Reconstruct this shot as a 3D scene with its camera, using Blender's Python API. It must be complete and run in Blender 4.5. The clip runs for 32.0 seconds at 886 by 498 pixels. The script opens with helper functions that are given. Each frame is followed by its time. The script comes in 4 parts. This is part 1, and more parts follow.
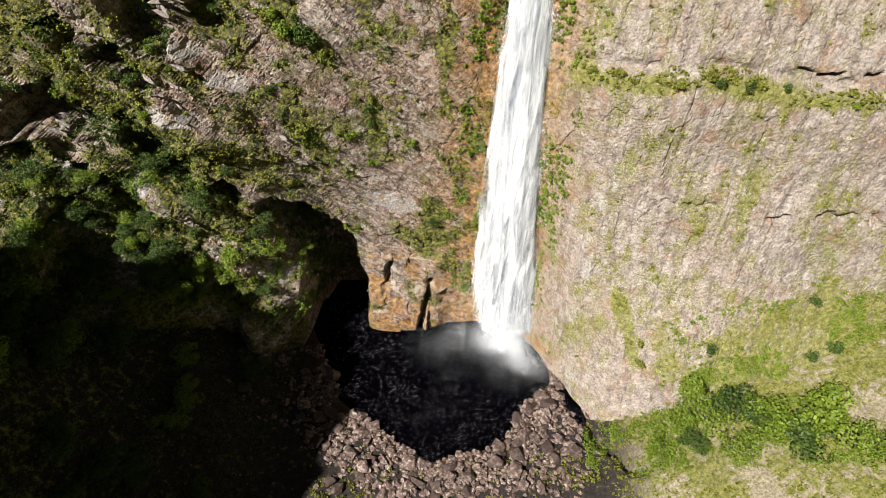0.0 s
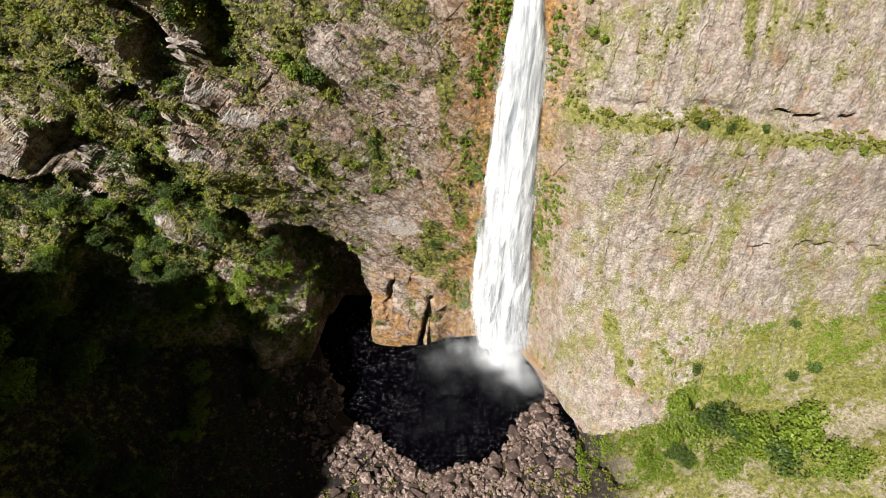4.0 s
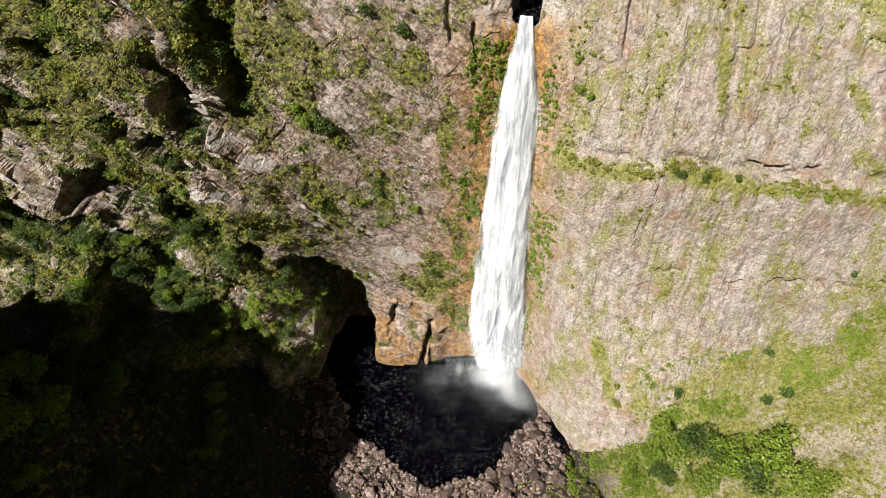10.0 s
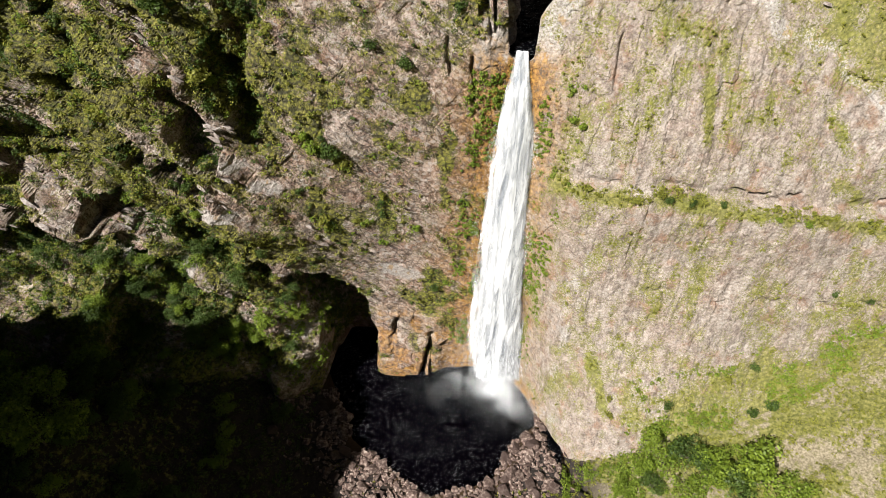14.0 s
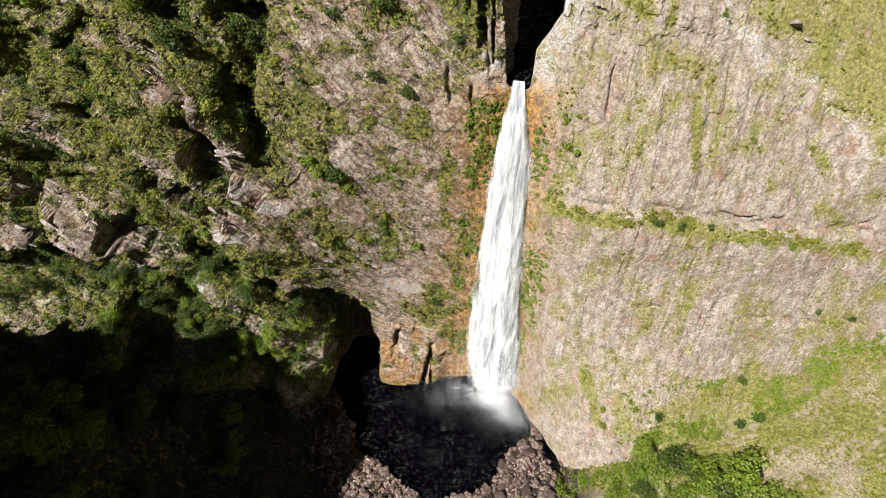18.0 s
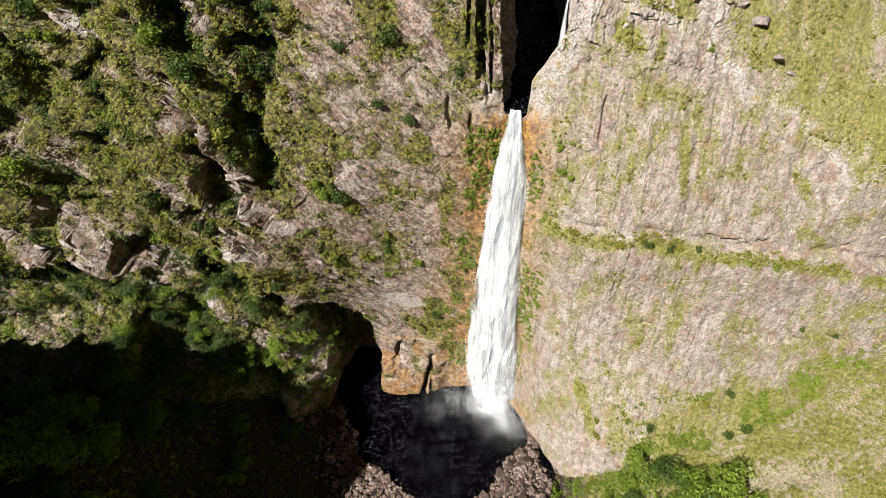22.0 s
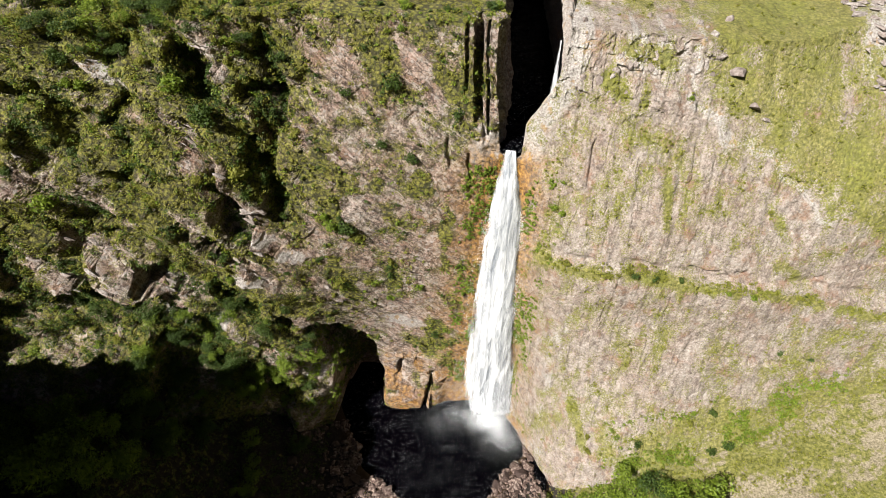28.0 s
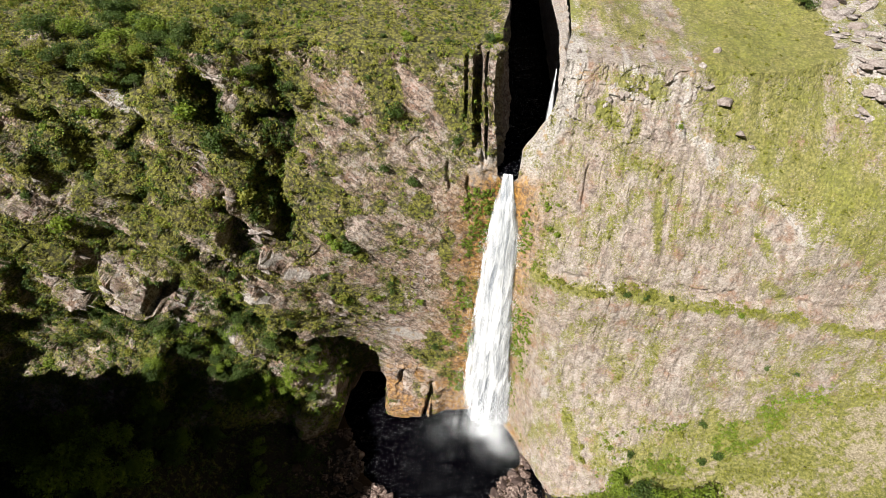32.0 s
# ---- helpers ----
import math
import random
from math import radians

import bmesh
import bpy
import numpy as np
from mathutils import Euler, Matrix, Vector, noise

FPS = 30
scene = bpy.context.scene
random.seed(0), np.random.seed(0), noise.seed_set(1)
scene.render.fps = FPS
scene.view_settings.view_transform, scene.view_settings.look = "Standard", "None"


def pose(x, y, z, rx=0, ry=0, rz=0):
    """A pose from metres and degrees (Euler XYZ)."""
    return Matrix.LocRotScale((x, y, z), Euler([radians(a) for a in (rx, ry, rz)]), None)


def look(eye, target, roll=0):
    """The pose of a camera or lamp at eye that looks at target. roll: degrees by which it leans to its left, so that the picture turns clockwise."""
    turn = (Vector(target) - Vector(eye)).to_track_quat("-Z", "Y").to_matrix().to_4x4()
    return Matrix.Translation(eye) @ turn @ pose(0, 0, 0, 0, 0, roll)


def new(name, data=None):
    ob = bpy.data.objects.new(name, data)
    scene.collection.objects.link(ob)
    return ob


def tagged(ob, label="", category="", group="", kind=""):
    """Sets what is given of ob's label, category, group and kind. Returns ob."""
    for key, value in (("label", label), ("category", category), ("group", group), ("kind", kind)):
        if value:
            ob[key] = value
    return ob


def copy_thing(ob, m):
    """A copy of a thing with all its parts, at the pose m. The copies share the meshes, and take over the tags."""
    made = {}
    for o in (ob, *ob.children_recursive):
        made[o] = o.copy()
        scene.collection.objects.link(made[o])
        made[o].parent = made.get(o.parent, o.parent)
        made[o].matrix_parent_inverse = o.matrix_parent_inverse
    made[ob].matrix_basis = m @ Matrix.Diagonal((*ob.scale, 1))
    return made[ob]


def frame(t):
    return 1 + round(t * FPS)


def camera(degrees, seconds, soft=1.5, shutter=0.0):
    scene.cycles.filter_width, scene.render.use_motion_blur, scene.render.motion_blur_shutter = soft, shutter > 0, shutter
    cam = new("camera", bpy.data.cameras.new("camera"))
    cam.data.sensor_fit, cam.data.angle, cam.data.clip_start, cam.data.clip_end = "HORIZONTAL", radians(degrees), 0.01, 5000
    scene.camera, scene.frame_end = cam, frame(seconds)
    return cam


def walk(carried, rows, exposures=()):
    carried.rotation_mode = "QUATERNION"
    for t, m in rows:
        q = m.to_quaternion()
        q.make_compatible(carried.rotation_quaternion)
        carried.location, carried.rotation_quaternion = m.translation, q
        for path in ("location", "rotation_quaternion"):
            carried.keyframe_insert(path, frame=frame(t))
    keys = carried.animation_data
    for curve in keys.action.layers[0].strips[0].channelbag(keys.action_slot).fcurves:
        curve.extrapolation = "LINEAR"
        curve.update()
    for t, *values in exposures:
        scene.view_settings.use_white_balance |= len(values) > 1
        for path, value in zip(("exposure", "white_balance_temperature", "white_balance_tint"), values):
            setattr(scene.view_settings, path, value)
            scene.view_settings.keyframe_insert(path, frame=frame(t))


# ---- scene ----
cam = camera(73.0, 32.0, soft=0.6)
PATH = [
    (0.0, -0.00, -0.00, 153.81, 49.603, 0.000, 0.000),
    (2.0, -0.05, -1.05, 159.30, 49.535, 0.000, 0.051),
    (4.0, -0.10, -2.10, 164.76, 49.472, 0.000, 0.102),
    (6.0, -0.16, -3.15, 170.17, 49.415, 0.000, 0.153),
    (8.0, -0.21, -4.19, 175.46, 49.363, 0.000, 0.204),
    (10.0, -0.26, -5.24, 180.55, 49.315, 0.000, 0.254),
    (12.0, -0.31, -6.29, 185.47, 49.274, 0.000, 0.305),
    (14.0, -0.37, -7.34, 190.23, 49.237, 0.000, 0.356),
    (16.0, -0.42, -8.39, 194.88, 49.205, 0.000, 0.407),
    (18.0, -0.47, -9.44, 199.47, 49.179, 0.000, 0.458),
    (20.0, -0.52, -10.48, 204.17, 49.158, 0.000, 0.509),
    (22.0, -0.58, -11.53, 209.08, 49.142, 0.000, 0.560),
    (24.0, -0.63, -12.58, 214.11, 49.131, 0.000, 0.611),
    (26.0, -0.68, -13.63, 219.11, 49.126, 0.000, 0.662),
    (28.0, -0.73, -14.68, 224.05, 49.125, 0.000, 0.713),
    (30.0, -0.79, -15.73, 228.95, 49.130, 0.000, 0.763),
    (32.0, -0.84, -16.77, 233.81, 49.140, 0.000, 0.814),
]
walk(cam, [(t, pose(x, y, z, 0, 0, yaw) @ pose(0, 0, 0, tilt, 0, 0) @ pose(0, 0, 0, 0, 0, 3.448 + 0.0182 * t)) for t, x, y, z, tilt, _, yaw in PATH])
# ---- light ----
SUN_TO = Vector((-0.52, -0.56, 0.645)).normalized()
world = bpy.data.worlds.new("sky")
scene.world = world
world.use_nodes = True
wn = world.node_tree
sky = wn.nodes.new("ShaderNodeTexSky")
sky.sky_type, sky.sun_disc = "NISHITA", False
sky.sun_elevation, sky.sun_rotation = math.asin(SUN_TO.z), math.atan2(SUN_TO.x, SUN_TO.y)
wn.links.new(sky.outputs[0], wn.nodes["Background"].inputs[0])
wn.nodes["Background"].inputs[1].default_value = 0.005
sun = new("sun", bpy.data.lights.new("sun", "SUN"))
sun.data.energy, sun.data.angle, sun.data.color = 5.0, radians(0.53), (1.0, 0.965, 0.915)
sun.matrix_world = look(SUN_TO * 400, (0, 0, 0))
scene.view_settings.exposure = 1.63

# ---- noise ----
rng = np.random.default_rng(7)


def lattice(i, j, k, seed):
    h = (i * 374761393 + j * 668265263 + k * 2147483647 + seed * 974634777) & 0xFFFFFFFF
    h = ((h ^ (h >> 13)) * 1274126177) & 0xFFFFFFFF
    h = ((h ^ (h >> 16)) * 2246822519) & 0xFFFFFFFF
    return ((h ^ (h >> 15)) & 0xFFFF) / 65535.0


def vnoise(x, y, z=0.0, seed=0):
    """Value noise, 0 to 1."""
    x, y, z = np.broadcast_arrays(np.asarray(x, float), y, z)
    xi, yi, zi = (np.floor(a).astype(np.int64) for a in (x, y, z))
    fx, fy, fz = x - xi, y - yi, z - zi
    fx, fy, fz = (f * f * (3 - 2 * f) for f in (fx, fy, fz))
    out = 0
    for a in (0, 1):
        for b in (0, 1):
            for c in (0, 1):
                w = (fx if a else 1 - fx) * (fy if b else 1 - fy) * (fz if c else 1 - fz)
                out = out + w * lattice(xi + a, yi + b, zi + c, seed)
    return out


def fbm(x, y, z=0.0, octaves=4, seed=0, gain=0.5):
    total, amp, norm = 0, 1.0, 0
    for o in range(octaves):
        f = 2.03 ** o
        total = total + amp * vnoise(np.asarray(x) * f, np.asarray(y) * f, np.asarray(z) * f, seed + o)
        norm += amp
        amp *= gain
    return total / norm


def facets(x, z, seed=0, crease=0.35):
    """Broken rock: flat tilted plates with creases between them, about -0.5 to 0.5."""
    xi, zi = np.floor(x).astype(np.int64), np.floor(z).astype(np.int64)
    best, second, value = np.full(x.shape, 9.0), np.full(x.shape, 9.0), np.zeros(x.shape)
    for a in (-1, 0, 1):
        for b in (-1, 0, 1):
            i, j = xi + a, zi + b
            dx, dz = i + lattice(i, j, 1, seed) - x, j + lattice(i, j, 2, seed) - z
            d = np.maximum(np.abs(dx), np.abs(dz)) * 0.6 + np.hypot(dx, dz) * 0.4
            h = lattice(i, j, 3, seed) - 0.5 + (lattice(i, j, 4, seed) - 0.5) * 0.9 * dx + (lattice(i, j, 5, seed) - 0.5) * 0.9 * dz
            near = d < best
            second = np.where(near, best, np.minimum(second, d))
            value = np.where(near, h, value)
            best = np.where(near, d, best)
    return value - crease * np.clip(1 - (second - best) / 0.10, 0, 1)


def step(a, b, x):
    t = np.clip((np.asarray(x, float) - a) / (b - a), 0, 1)
    return t * t * (3 - 2 * t)


def bump(x, c, w):
    return np.exp(-((np.asarray(x, float) - c) / w) ** 2)


def table(xs, zs, ys, x, z):
    """A smooth surface through a small table of depths: rows along x, columns along z."""
    def rows(i, j):
        return ys[i, j]
    xs, zs, ys = np.asarray(xs, float), np.asarray(zs, float), np.asarray(ys, float)
    i = np.clip(np.searchsorted(xs, x) - 1, 0, len(xs) - 2)
    j = np.clip(np.searchsorted(zs, z) - 1, 0, len(zs) - 2)
    u = np.clip((x - xs[i]) / (xs[i + 1] - xs[i]), 0, 1)
    v = np.clip((z - zs[j]) / (zs[j + 1] - zs[j]), 0, 1)
    def cubic(p0, p1, p2, p3, t):
        return p1 + 0.5 * t * (p2 - p0 + t * (2 * p0 - 5 * p1 + 4 * p2 - p3 + t * (3 * (p1 - p2) + p3 - p0)))
    n, m = len(xs) - 1, len(zs) - 1
    col = []
    for a in (-1, 0, 1, 2):
        ii = np.clip(i + a, 0, n)
        col.append(cubic(*(rows(ii, np.clip(j + b, 0, m)) for b in (-1, 0, 1, 2)), v))
    return cubic(*col, u)


# ---- materials ----
class Nodes:
    """Short hand for building a node material."""

    def __init__(self, name):
        self.mat = bpy.data.materials.new(name)
        self.mat.use_nodes = True
        self.tree = self.mat.node_tree
        self.bsdf = self.tree.nodes["Principled BSDF"]
        self.out = self.tree.nodes["Material Output"]
        self.coord = self.tree.nodes.new("ShaderNodeNewGeometry").outputs["Position"]

    def add(self, kind):
        return self.tree.nodes.new(kind)

    def link(self, a, b):
        self.tree.links.new(a, b)

    def scaled(self, sx, sy, sz, turn=(0, 0, 0), then=None):
        source = self.coord
        if then:
            first = self.add("ShaderNodeMapping")
            first.inputs["Rotation"].default_value = [radians(a) for a in then]
            self.link(self.coord, first.inputs["Vector"])
            source = first.outputs[0]
        m = self.add("ShaderNodeMapping")
        m.inputs["Scale"].default_value = (sx, sy, sz)
        m.inputs["Rotation"].default_value = [radians(a) for a in turn]
        self.link(source, m.inputs["Vector"])
        return m.outputs[0]

    def noise(self, scale, detail=4.0, rough=0.55, vec=None, distort=0.0):
        n = self.add("ShaderNodeTexNoise")
        n.inputs["Scale"].default_value, n.inputs["Detail"].default_value = scale, detail
        n.inputs["Roughness"].default_value, n.inputs["Distortion"].default_value = rough, distort
        self.link(vec or self.coord, n.inputs["Vector"])
        return n.outputs["Fac"]

    def cells(self, scale, vec=None, feature="F1", out="Distance"):
        n = self.add("ShaderNodeTexVoronoi")
        n.feature = feature
        n.inputs["Scale"].default_value = scale
        self.link(vec or self.coord, n.inputs["Vector"])
        return n.outputs[out]

    def attr(self, name):
        n = self.add("ShaderNodeAttribute")
        n.attribute_name = name
        return n.outputs["Fac"]

    def rand(self):
        return self.add("ShaderNodeObjectInfo").outputs["Random"]

    def island(self):
        return self.add("ShaderNodeNewGeometry").outputs["Random Per Island"]

    def ramp(self, fac, *stops):
        r = self.add("ShaderNodeValToRGB")
        el = r.color_ramp.elements
        while len(el) < len(stops):
            el.new(0.5)
        for e, (p, c) in zip(el, stops):
            e.position = p
            e.color = (*c, 1) if isinstance(c, tuple) else (c, c, c, 1)
        self.link(fac, r.inputs[0])
        return r.outputs[0]

    def mix(self, fac, a, b, mode="MIX"):
        m = self.add("ShaderNodeMix")
        m.data_type, m.blend_type = "RGBA", mode
        for sock, v in ((m.inputs[0], fac), (m.inputs[6], a), (m.inputs[7], b)):
            if isinstance(v, (int, float)):
                sock.default_value = v
            elif isinstance(v, tuple):
                sock.default_value = (*v, 1)
            else:
                self.link(v, sock)
        return m.outputs[2]

    def math(self, op, a, b=0.0):
        m = self.add("ShaderNodeMath")
        m.operation = op
        for sock, v in zip(m.inputs, (a, b)):
            if isinstance(v, (int, float)):
                sock.default_value = v
            else:
                self.link(v, sock)
        return m.outputs[0]

    def relief(self, height, strength, distance):
        b = self.add("ShaderNodeBump")
        b.inputs["Strength"].default_value, b.inputs["Distance"].default_value = strength, distance
        self.link(height, b.inputs["Height"])
        self.link(b.outputs[0], self.bsdf.inputs["Normal"])

    def done(self, colour, rough=0.9, tone=0.5):
        """tone: a factor on the colour; below 1 it cuts bounce, deepening the shade."""
        if not isinstance(colour, tuple) and tone < 1:
            colour = self.mix(1.0, colour, (tone, tone, tone), "MULTIPLY")
        if isinstance(colour, tuple):
            self.bsdf.inputs["Base Color"].default_value = (*colour, 1)
        else:
            self.link(colour, self.bsdf.inputs["Base Color"])
        if isinstance(rough, (int, float)):
            self.bsdf.inputs["Roughness"].default_value = rough
        else:
            self.link(rough, self.bsdf.inputs["Roughness"])
        self.bsdf.inputs["Specular IOR Level"].default_value = 0.25
        return self.mat


def cliff_material(name, dark, mid, pale, tint, crack_shade, chips, bumpy, gap_shade, beds, turf_dark, turf_mid, turf_pale):
    n = Nodes(name)
    big = n.noise(0.05, 5, 0.6)
    coarse = n.noise(0.42, 5, 0.65, n.scaled(1, 1, 0.7, (0, 25, 0)))
    fine = n.noise(1.7, 7, 0.75)
    rock = n.ramp(n.math("ADD", n.math("MULTIPLY", fine, 0.62), n.math("MULTIPLY", coarse, 0.38)), (0.38, dark), (0.49, mid), (0.62, pale))
    rock = n.mix(n.ramp(big, (0.40, 0.0), (0.6, 0.8)), rock, tint, "MULTIPLY")
    plum = n.noise(0.23, 4, 0.65, n.scaled(1, 1, 1.4, (0, 26, 0)))
    rock = n.mix(n.ramp(plum, (0.52, 0.0), (0.60, chips)), rock, (0.90, 0.74, 0.75), "MULTIPLY")
    rust = n.noise(0.16, 5, 0.7)
    rock = n.mix(n.ramp(rust, (0.53, 0.0), (0.64, 0.6)), rock, (0.33, 0.16, 0.08))
    streak = n.noise(1.0, 4, 0.65, n.scaled(0.6, 0.6, 0.07))
    rock = n.mix(n.ramp(streak, (0.54, 0.0), (0.66, 0.5)), rock, dark)
    # near-black lines stand in for the shadow inside crevices
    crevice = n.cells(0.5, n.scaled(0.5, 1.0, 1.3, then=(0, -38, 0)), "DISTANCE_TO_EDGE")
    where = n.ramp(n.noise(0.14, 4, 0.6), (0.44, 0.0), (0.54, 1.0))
    rock = n.mix(n.math("MULTIPLY", where, n.ramp(n.math("ADD", crevice, n.math("MULTIPLY", fine, 0.12)), (0.06, min(1.0, 1.6 * crack_shade)), (0.13, 0.0))), rock, (0.018, 0.014, 0.012))
    # the same painted shadow along a coarser net of cracks
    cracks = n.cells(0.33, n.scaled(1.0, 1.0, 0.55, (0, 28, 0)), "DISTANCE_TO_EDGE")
    rock = n.mix(n.ramp(cracks, (0.0, crack_shade), (0.04, 0.0)), rock, (0.03, 0.024, 0.02))
    flake = n.cells(0.85, n.scaled(1.0, 1.0, 1.6, (0, 22, 0)), "F1", "Color")
    rock = n.mix(n.ramp(flake, (0.74, 0.0), (0.80, chips)), rock, (0.56, 0.52, 0.48))
    rock = n.mix(n.ramp(flake, (0.20, chips), (0.26, 0.0)), rock, dark)
    speck = n.noise(3.1, 3, 0.7)
    rock = n.mix(n.ramp(speck, (0.58, 0.0), (0.68, 0.55)), rock, (0.50, 0.46, 0.42))
    bed = n.noise(1.0, 5, 0.65, n.scaled(0.13, 0.5, 0.6, then=(0, -38, 0)), 1.0)
    rock = n.mix(n.ramp(bed, (0.36, 0.75 * beds), (0.46, 0.0)), rock, dark)
    rock = n.mix(n.ramp(bed, (0.54, 0.0), (0.66, 0.5 * beds)), rock, pale)
    wet = n.ramp(n.noise(0.7, 6, 0.7), (0.36, (0.05, 0.03, 0.012)), (0.5, (0.38, 0.18, 0.032)), (0.62, (0.66, 0.36, 0.07)))
    rock = n.mix(n.attr("pale"), rock, n.ramp(fine, (0.36, (0.20, 0.17, 0.15)), (0.5, (0.52, 0.48, 0.44)), (0.62, (0.70, 0.67, 0.63))))
    lichen = n.math("MULTIPLY", n.attr("pale"), n.ramp(n.noise(0.35, 3, 0.6), (0.58, 0.0), (0.63, 0.7)))
    rock = n.mix(lichen, rock, (0.40, 0.22, 0.05))
    rock = n.mix(n.attr("stain"), rock, wet)
    turf = n.ramp(n.noise(1.3, 6, 0.72), (0.36, turf_dark), (0.5, turf_mid), (0.64, turf_pale))
    cover = n.math("ADD", n.attr("grass"), n.math("MULTIPLY", n.math("SUBTRACT", n.noise(2.0, 5, 0.8), 0.5), 2.2))
    fresh = (turf_mid[0] * 1.05, turf_mid[1] * 1.2, turf_mid[2] * 0.6)
    turf = n.mix(n.ramp(n.noise(0.075, 4, 0.6), (0.46, 0.0), (0.58, 0.5)), turf, n.ramp(n.noise(1.1, 5, 0.7), (0.36, turf_dark), (0.52, fresh)))
    # darkens between tufts, painting in the shade among them
    tuft = n.cells(0.85, n.scaled(1.0, 1.0, 1.2))
    turf = n.mix(n.ramp(n.math("ADD", tuft, n.math("MULTIPLY", fine, 0.5)), (0.62, 0.0), (0.95, gap_shade)), turf, turf_dark)
    n.relief(n.math("ADD", n.math("ADD", fine, n.math("MULTIPLY", bed, 0.6 * beds)), n.math("MULTIPLY", n.math("ADD", speck, flake), 0.3)), bumpy, 0.7)
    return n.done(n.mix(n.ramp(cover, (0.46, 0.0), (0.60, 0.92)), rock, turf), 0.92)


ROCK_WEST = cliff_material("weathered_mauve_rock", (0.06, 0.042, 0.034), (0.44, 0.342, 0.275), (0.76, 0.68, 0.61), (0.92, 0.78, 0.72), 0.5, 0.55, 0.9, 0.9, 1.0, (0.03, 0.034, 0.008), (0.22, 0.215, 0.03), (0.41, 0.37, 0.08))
ROCK_EAST = cliff_material("pale_pink_rock", (0.15, 0.115, 0.098), (0.385, 0.322, 0.272), (0.64, 0.575, 0.51), (0.96, 0.90, 0.88), 0.12, 0.25, 0.7, 0.5, 0.0, (0.10, 0.11, 0.02), (0.265, 0.25, 0.05), (0.41, 0.365, 0.14))


# rock colour darkened to stand for the gorge's deep shade
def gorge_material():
    n = Nodes("shade_dark_gorge_rock")
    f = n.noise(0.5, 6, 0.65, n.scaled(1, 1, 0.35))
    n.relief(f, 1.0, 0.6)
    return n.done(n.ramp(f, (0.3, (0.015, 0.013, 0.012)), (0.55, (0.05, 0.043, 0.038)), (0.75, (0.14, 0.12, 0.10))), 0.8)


def ground_material():
    n = Nodes("meadow_and_scree")
    turf = n.ramp(n.noise(1.1, 7, 0.74), (0.36, (0.07, 0.075, 0.016)), (0.5, (0.19, 0.185, 0.042)), (0.64, (0.31, 0.28, 0.10)))
    # shade between the meadow's tufts, put in as darker green
    tuft = n.math("ADD", n.math("MULTIPLY", n.cells(1.3), 0.6), n.math("MULTIPLY", n.noise(0.9, 6, 0.75), 0.75))
    turf = n.mix(n.ramp(tuft, (0.66, 0.0), (0.92, 0.6)), turf, (0.07, 0.08, 0.018))
    # dark scree, blackened for shade between boulders and over the west side
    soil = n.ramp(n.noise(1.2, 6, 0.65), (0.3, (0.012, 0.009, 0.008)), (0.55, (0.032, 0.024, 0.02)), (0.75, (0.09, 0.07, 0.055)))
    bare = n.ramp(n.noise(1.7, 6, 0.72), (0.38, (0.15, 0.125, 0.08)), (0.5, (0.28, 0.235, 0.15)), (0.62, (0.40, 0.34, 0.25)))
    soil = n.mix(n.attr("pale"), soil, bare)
    cover = n.math("ADD", n.attr("grass"), n.math("MULTIPLY", n.math("SUBTRACT", n.noise(0.5, 6, 0.7), 0.5), 1.8))
    n.relief(n.noise(2.0, 5, 0.7), 0.8, 0.4)
    wet = n.mix(0.75, soil, (0.07, 0.038, 0.012))
    soil = n.mix(n.attr("stain"), soil, wet)
    return n.done(n.mix(n.ramp(cover, (0.4, 0.0), (0.55, 1.0)), soil, turf), 0.95)


def boulder_material():
    n = Nodes("reddish_boulder_rock")
    f = n.noise(1.1, 5, 0.65)
    c = n.ramp(f, (0.32, (0.06, 0.04, 0.034)), (0.5, (0.16, 0.105, 0.085)), (0.68, (0.50, 0.40, 0.34)))
    c = n.mix(n.ramp(n.rand(), (0.25, 0.0), (0.9, 0.92)), c, (0.05, 0.03, 0.024))
    n.relief(f, 0.7, 0.2)
    return n.done(c, 0.85)


def outcrop_material():
    n = Nodes("pale_outcrop_rock")
    f = n.noise(1.6, 6, 0.7)
    c = n.ramp(f, (0.36, (0.13, 0.105, 0.095)), (0.5, (0.36, 0.31, 0.28)), (0.64, (0.60, 0.56, 0.52)))
    c = n.mix(n.ramp(n.rand(), (0.0, 0.0), (1.0, 0.6)), c, (0.24, 0.18, 0.155))
    n.relief(f, 0.8, 0.3)
    return n.done(c, 0.9)


def leaf_material(name, dark, mid, light):
    n = Nodes(name)
    c = n.ramp(n.island(), (0.0, dark), (0.45, mid), (1.0, light))
    c = n.mix(n.ramp(n.rand(), (0.0, 0.0), (1.0, 0.35)), c, light)
    c = n.mix(n.ramp(n.noise(0.12, 3), (0.4, 0.0), (0.6, 0.45)), c, mid)
    n.bsdf.inputs["Transmission Weight"].default_value = 0.0
    tr = n.add("ShaderNodeBsdfTranslucent")
    n.link(c, tr.inputs[0])
    mixer = n.add("ShaderNodeMixShader")
    mixer.inputs[0].default_value = 0.3
    m = n.done(c, 0.6)
    n.link(n.bsdf.outputs[0], mixer.inputs[1])
    n.link(tr.outputs[0], mixer.inputs[2])
    n.link(mixer.outputs[0], n.out.inputs[0])
    return m


def bark_material():
    n = Nodes("grey_bark")
    f = n.noise(3.0, 5, 0.6, n.scaled(1, 1, 0.3))
    n.relief(f, 0.6, 0.05)
    return n.done(n.ramp(f, (0.3, (0.05, 0.04, 0.03)), (0.7, (0.18, 0.15, 0.12))), 0.9)


